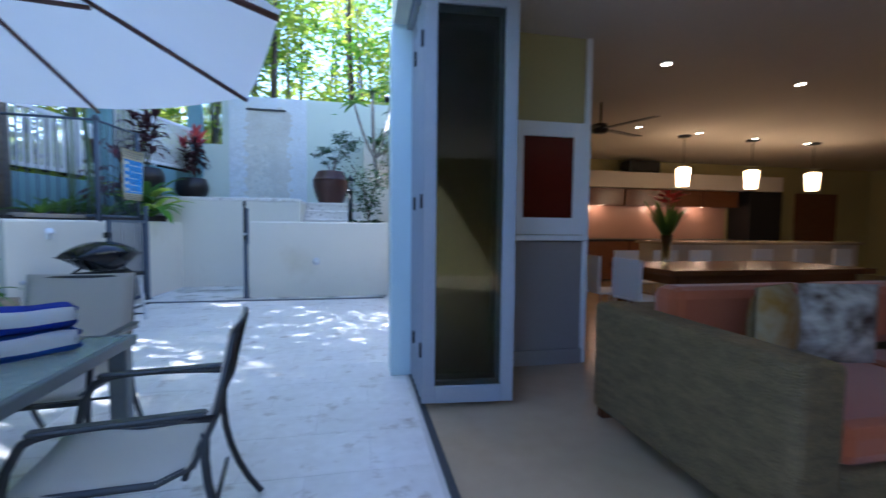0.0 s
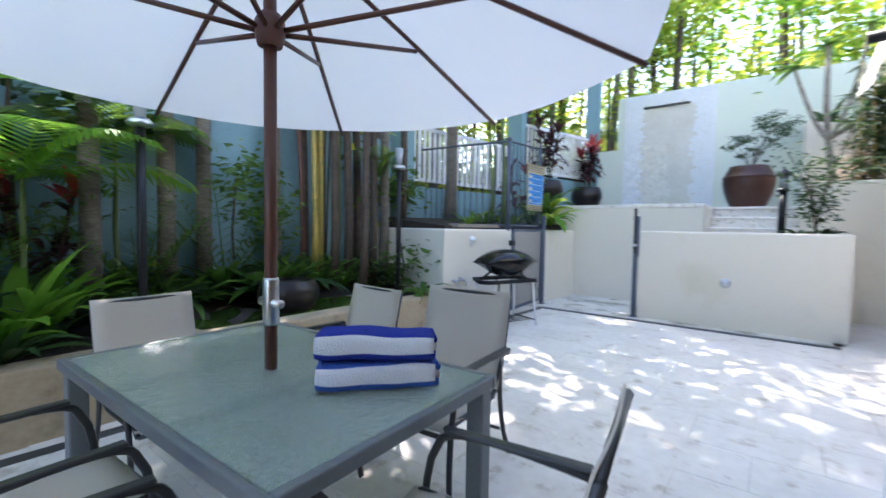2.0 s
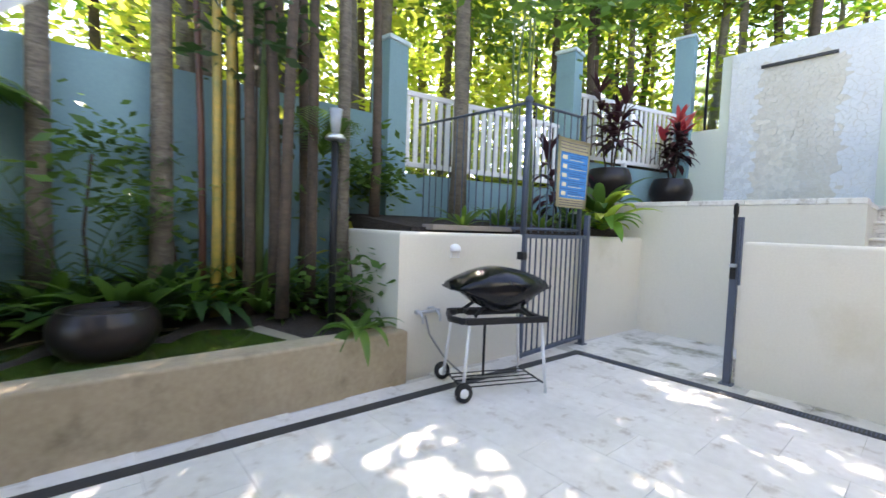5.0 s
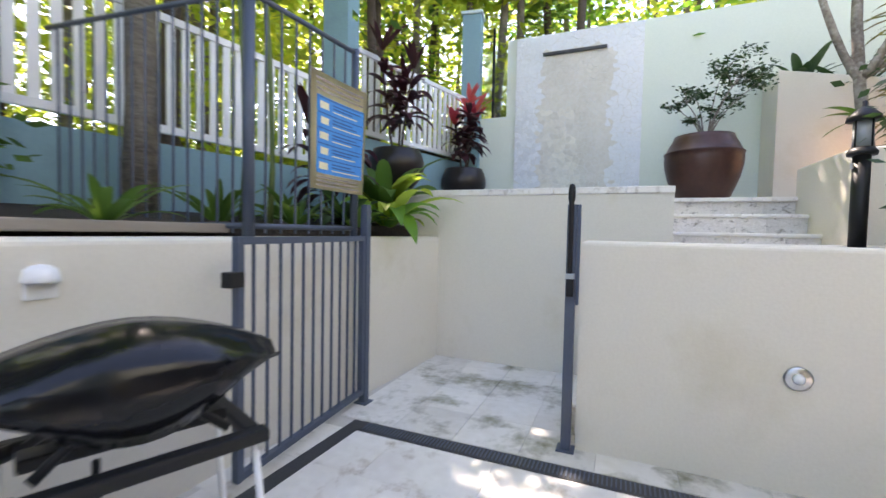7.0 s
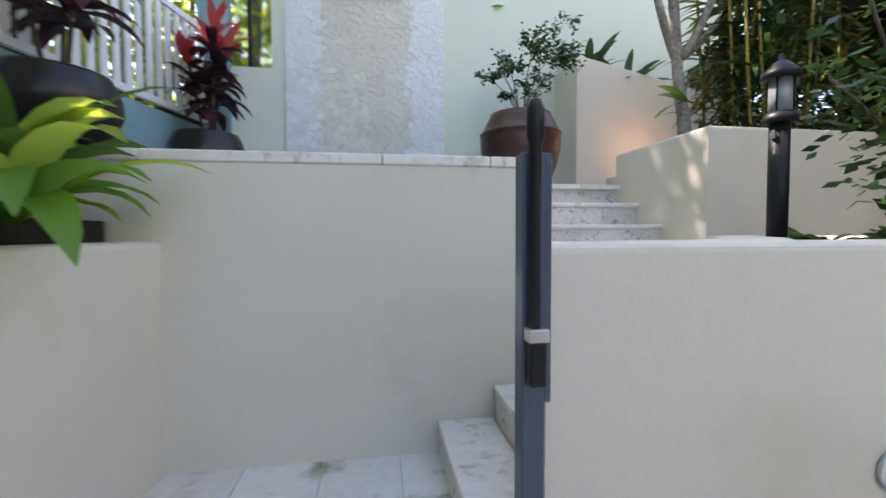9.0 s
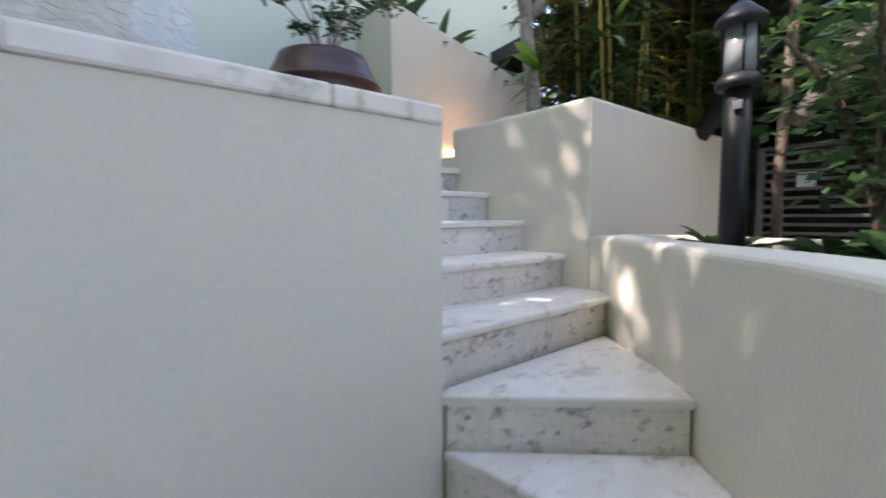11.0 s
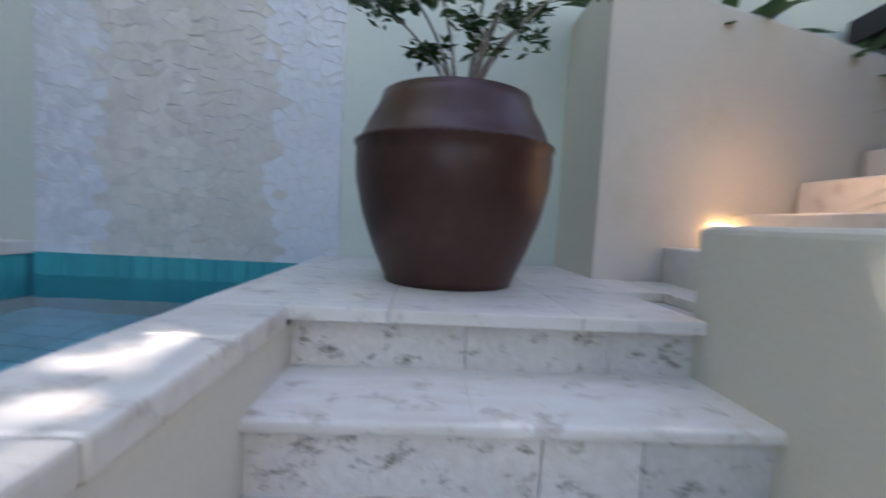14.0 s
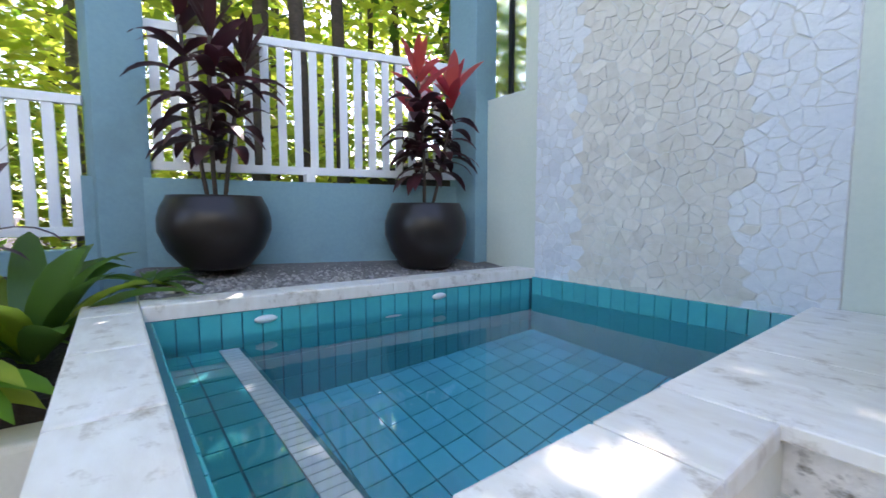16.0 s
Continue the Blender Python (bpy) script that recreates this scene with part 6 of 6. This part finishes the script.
# small tree in the urn
ut = plant("potted_tree", "small branching tree with fine leaves in the urn", "tree", (0.02, 11.1, DECK + 0.71))
ut.matrix_basis = pose(0.02, 11.1, DECK + 0.71)
ub, ul = B(), B()
for x, y, z, r in ((0.4, 0.0, 0.8, 0.25), (0.56, 0.06, 0.66, 0.17), (0.18, 0.1, 0.86, 0.16), (0.28, -0.12, 0.66, 0.16), (-0.26, -0.04, 0.5, 0.13), (-0.12, 0.08, 0.56, 0.14), (-0.36, 0.04, 0.44, 0.09), (0.1, -0.06, 0.34, 0.1), (-0.14, 0.05, 0.28, 0.07), (0.34, 0.2, 0.52, 0.13)):
    path_ = curve3((0.03 if x > 0 else -0.02, y * 0.2, 0), (x * 0.25, y * 0.3, z * 0.6), (x, y, z), 7)
    tube(ub, path_, [0.012 - 0.0014 * i for i in range(8)], 6)
    for q in range(6):
        e = Vector((x, y, z)) + Vector((PR.uniform(-1, 1), PR.uniform(-1, 1), PR.uniform(-0.6, 0.6))) * r
        tube(ub, [path_[-2], (Vector(path_[-2]) + e) / 2 + Vector((0, 0, 0.02)), e], [0.004, 0.003, 0.002], 5)
        scatter(ul, PR, e, r * 0.55, int(200 * r), 0.062)
part("branching", ub, LICHEN, ut)
part("leaves", ul, DARKLEAF, ut)

# frangipani and bamboo in the tall planter
fr = plant("frangipani", "lichened frangipani trunk with long glossy leaves", "tree", (1.06, 10.08, 1.84))
fr.matrix_basis = pose(1.06, 10.08, 1.84)
part("trunk", tube(B(), [(0.03, 0, 0), (0.0, 0, 0.3), (-0.05, 0.02, 0.7), (-0.1, 0.02, 1.3), (-0.12, 0, 2.2)], [0.06, 0.05, 0.043, 0.04, 0.03], 12), LICHEN, fr, smooth=True)
for e in ((0.5, 0.1, 1.35), (-0.5, -0.1, 1.9), (0.3, -0.3, 2.3)):
    part("limb", tube(B(), curve3((-0.06, 0.02, 0.8), (e[0] * 0.5, e[1] * 0.5, 1.0), e, 6), [0.035, 0.033, 0.03, 0.03, 0.028, 0.025, 0.02], 10), LICHEN, fr, smooth=True)
fb = B()
for p in ((0.5, 0.1, 1.35), (-0.5, -0.1, 1.9), (0.3, -0.3, 2.3), (-0.12, 0, 2.2), (-0.02, -0.05, 0.45)):
    for k in range(12 if p[2] > 1 else 3):
        a = PR.uniform(0, 6.28) if p[2] > 1 else PR.uniform(2.6, 3.6)
        blade(fb, p, (math.cos(a), math.sin(a), PR.uniform(-0.2, 0.6)), 0.36, 0.085, 0.4, 6)
part("leaves", fb, LEAF, fr)
for i in range(32):
    x, y = PR.uniform(1.2, 3.2), PR.uniform(9.68, 10.3)
    bmb = thing("bamboo", "leafy bamboo stem with dry tan leaves", "bamboo", (x, y, 1.84), group="bamboo in the planter")
    h = PR.uniform(1.0, 2.6)
    part("stem", tube(B(), [(0, 0, 0), (PR.uniform(-0.1, 0.1), PR.uniform(-0.1, 0.1), h)], 0.011, 6), CANE if i % 3 else GREENSTEM, bmb)
    lb = B()
    for k in range(46):
        a, z = PR.uniform(0, 6.28), PR.uniform(0.05, h)
        blade(lb, (0, 0, z), (math.cos(a), math.sin(a), PR.uniform(-0.3, 0.6)), PR.uniform(0.2, 0.42), 0.04, 0.5, 4)
    part("leaves", lb, BAMBOO if i % 3 == 0 else DARKLEAF, bmb)
for at, n in (((1.6, 11.85, 2.9), 26), ((2.3, 11.85, 2.7), 26), ((1.1, 11.8, 3.1), 20)):
    rosette(at, n, 0.6, 0.1, DARKLEAF, "upper_plant", "dark green plant above the pillar wall", 1.0, 0.5)
structure("soil_upper", prism(B(), [(1.01, 11.66), (3.2, 11.72), (3.2, 12.04), (1.01, 12.04)], 1.6, [3.05, 2.6, 2.6, 3.05]), SOIL, "dark soil behind the pillar wall")
pt = plant("planter_tree", "thin open tree with fine leaves in the front planter", "tree", (0.82, 8.35, 1.13))
tb_, tl = B(), B()
for k in range(6):
    a = 6.28 * k / 6
    e = Vector((0.3 * math.cos(a), 0.3 * math.sin(a), PR.uniform(0.7, 1.5)))
    pth = curve3((0, 0, 0), (0.02, 0.02, 0.5), e, 6)
    tube(tb_, pth, 0.008, 5)
    for p in pth[2:]:
        scatter(tl, PR, p, 0.2, 24, 0.08)
part("branching", tb_, DARKBARK, pt)
part("leaves", tl, DARKLEAF, pt)
dk = plant("hanging_foliage", "dark hanging ferny foliage by the house", "shrub", (1.9, 9.1, 0.0))
dk.matrix_basis = pose(1.9, 8.9, 0)
db = B()
for k in range(16):
    frond(db, (PR.uniform(-0.6, 0.7), PR.uniform(-0.5, 0.3), PR.uniform(1.7, 3.0)), (PR.uniform(-1, 0.2), PR.uniform(-1, 0.4), 0.3), PR.uniform(0.5, 0.9), 0.16, 12, 0.9, 0.03)
for k in range(16):
    scatter(db, PR, (PR.uniform(0.2, 1.3), PR.uniform(-0.2, 0.5), PR.uniform(2.2, 3.6)), 0.5, 50, 0.1)
part("stem", tube(B(), [(0.2, 0, -0.01), (0.25, 0.05, 1.5), (0.3, 0, 3.2)], 0.03, 8), DARKBARK, dk)
part("leaves", db, DARKLEAF, dk)

for x, y in ((3.7, 10.1), (4.3, 10.9), (3.8, 11.6)):
    sh = plant("garden_shrub", "tall dark leafy shrub beside the house", "shrub", (x, y, -0.08))
    sb_ = B()
    for k in range(26):
        scatter(sb_, PR, (PR.uniform(-0.5, 0.5), PR.uniform(-0.5, 0.5), PR.uniform(1.3, 4.3)), 0.55, 60, 0.17)
    for q in range(3):
        part("stem", tube(B(), [(0.1 * q, 0, 0), (0.1 * q, 0.05, 1.6), (0.25 * q - 0.2, 0.1, 3.6)], 0.02, 6), DARKBARK, sh)
    part("leaves", sb_, DARKLEAF, sh)

# ---- forest ----
FR = random.Random(33)


def forest_tree(x, y, h, r, crown_z, spread, leaves, size, m):
    t = thing("forest_tree", "tall slender forest tree with a loose crown that dapples the sun", "tree", (x, y, -0.08), FR.uniform(0, 360), group="forest trees")
    lean = FR.uniform(-0.05, 0.05)
    part("trunk", tube(B(), [(0, 0, 0), (lean * h * 0.3, 0, h * 0.35), (lean * h * 0.7, 0.1, h * 0.7), (lean * h, 0, h)], [r * 1.3, r, r * 0.8, r * 0.3], 8), FR.choice((BARK, DARKBARK, BARK)), t, smooth=True)
    cb3 = B()
    n = 14
    for k in range(n):
        c = (FR.gauss(0, spread * 0.5) + lean * h * 0.7, FR.gauss(0, spread * 0.5), FR.uniform(crown_z, h + 0.5))
        scatter(cb3, FR, c, spread * 0.5, leaves // n, size)
    part("crown", cb3, m, t)


for i in range(46):
    x = FR.uniform(-13, -5.3)
    y = FR.uniform(-3, 16)
    near = x > -8
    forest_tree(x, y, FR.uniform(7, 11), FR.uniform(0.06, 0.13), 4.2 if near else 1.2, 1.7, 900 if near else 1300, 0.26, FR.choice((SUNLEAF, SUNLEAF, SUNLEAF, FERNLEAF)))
for i in range(22):
    x, y = FR.uniform(-6, 5), FR.uniform(14.6, 20)
    forest_tree(x, y, FR.uniform(8, 12), FR.uniform(0.05, 0.1), 3.6, 1.6, 900, 0.26, FR.choice((SUNLEAF, SUNLEAF, FERNLEAF)))
# Trees added so their high crowns keep sun off stairs, pool and planter.
for x, y, h in ((-4.9, 10.6, 8.0), (-4.7, 12.9, 8.5), (-3.6, 13.6, 9.0), (-5.2, 8.2, 8.5), (-1.8, 13.4, 8.5), (-5.1, 5.4, 8.0), (-5.3, 14.4, 9.0), (-2.7, 13.6, 9.0), (-2.2, 14.4, 10.0), (-3.3, 13.5, 9.2)):
    forest_tree(x, y, h, 0.09, 5.9 if y > 13 else 4.8, 1.9 if y < 13 else 1.3, 1150 if y < 13 else 1700, 0.22, FR.choice((SUNLEAF, LEAF)))
# Extra crown added to shade the curved planter wall.
forest_tree(-4.35, 10.9, 7.3, 0.08, 5.3, 1.9, 2000, 0.24, LEAF)
# Two high crowns added only to keep sun off the sofa.
for x, y, n_ in ((-5.2, 6.5, 5200), (-5.3, 4.7, 2200)):
    forest_tree(x, y, 12.2, 0.1, 8.6, 2.2, n_, 0.3, SUNLEAF)
# Crown added up the sun's path to dapple the umbrella.
forest_tree(-4.75, 5.1, 9.2, 0.08, 7.0, 1.7, 3000, 0.22, LEAF)
# One more added crown, against sun patches on the curved wall.
forest_tree(-4.6, 11.4, 8.8, 0.07, 7.4, 0.9, 1300, 0.22, LEAF)
# undergrowth seen over and through the fences
ug = B()
for i in range(150):
    c = (FR.uniform(-9.5, -5.0), FR.uniform(1, 15), FR.uniform(0.5, 3.8))
    scatter(ug, FR, c, 0.9, 60, 0.24)
for i in range(110):
    c = (FR.uniform(-6, 5), FR.uniform(13.6, 16.5), FR.uniform(2.8, 5.2))
    scatter(ug, FR, c, 0.9, 60, 0.24)
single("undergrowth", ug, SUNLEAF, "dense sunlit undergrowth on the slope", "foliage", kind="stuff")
ug = B()
for i in range(70):
    c = (FR.uniform(-13, -8.5), FR.uniform(-3, 17), FR.uniform(0.3, 7))
    scatter(ug, FR, c, 1.4, 60, 0.35)
for i in range(80):
    c = (FR.uniform(-8, 8), FR.uniform(17, 21), FR.uniform(1, 7))
    scatter(ug, FR, c, 1.5, 60, 0.35)
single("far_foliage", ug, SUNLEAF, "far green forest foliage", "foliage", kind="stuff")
hill = B()
prism(hill, [(-9, 12.32), (9, 12.32), (9, 30), (-9, 30)], -0.08, [2.7, 2.7, 7, 7])
structure("hillside", hill, SOIL, "wooded slope behind the pool wall")
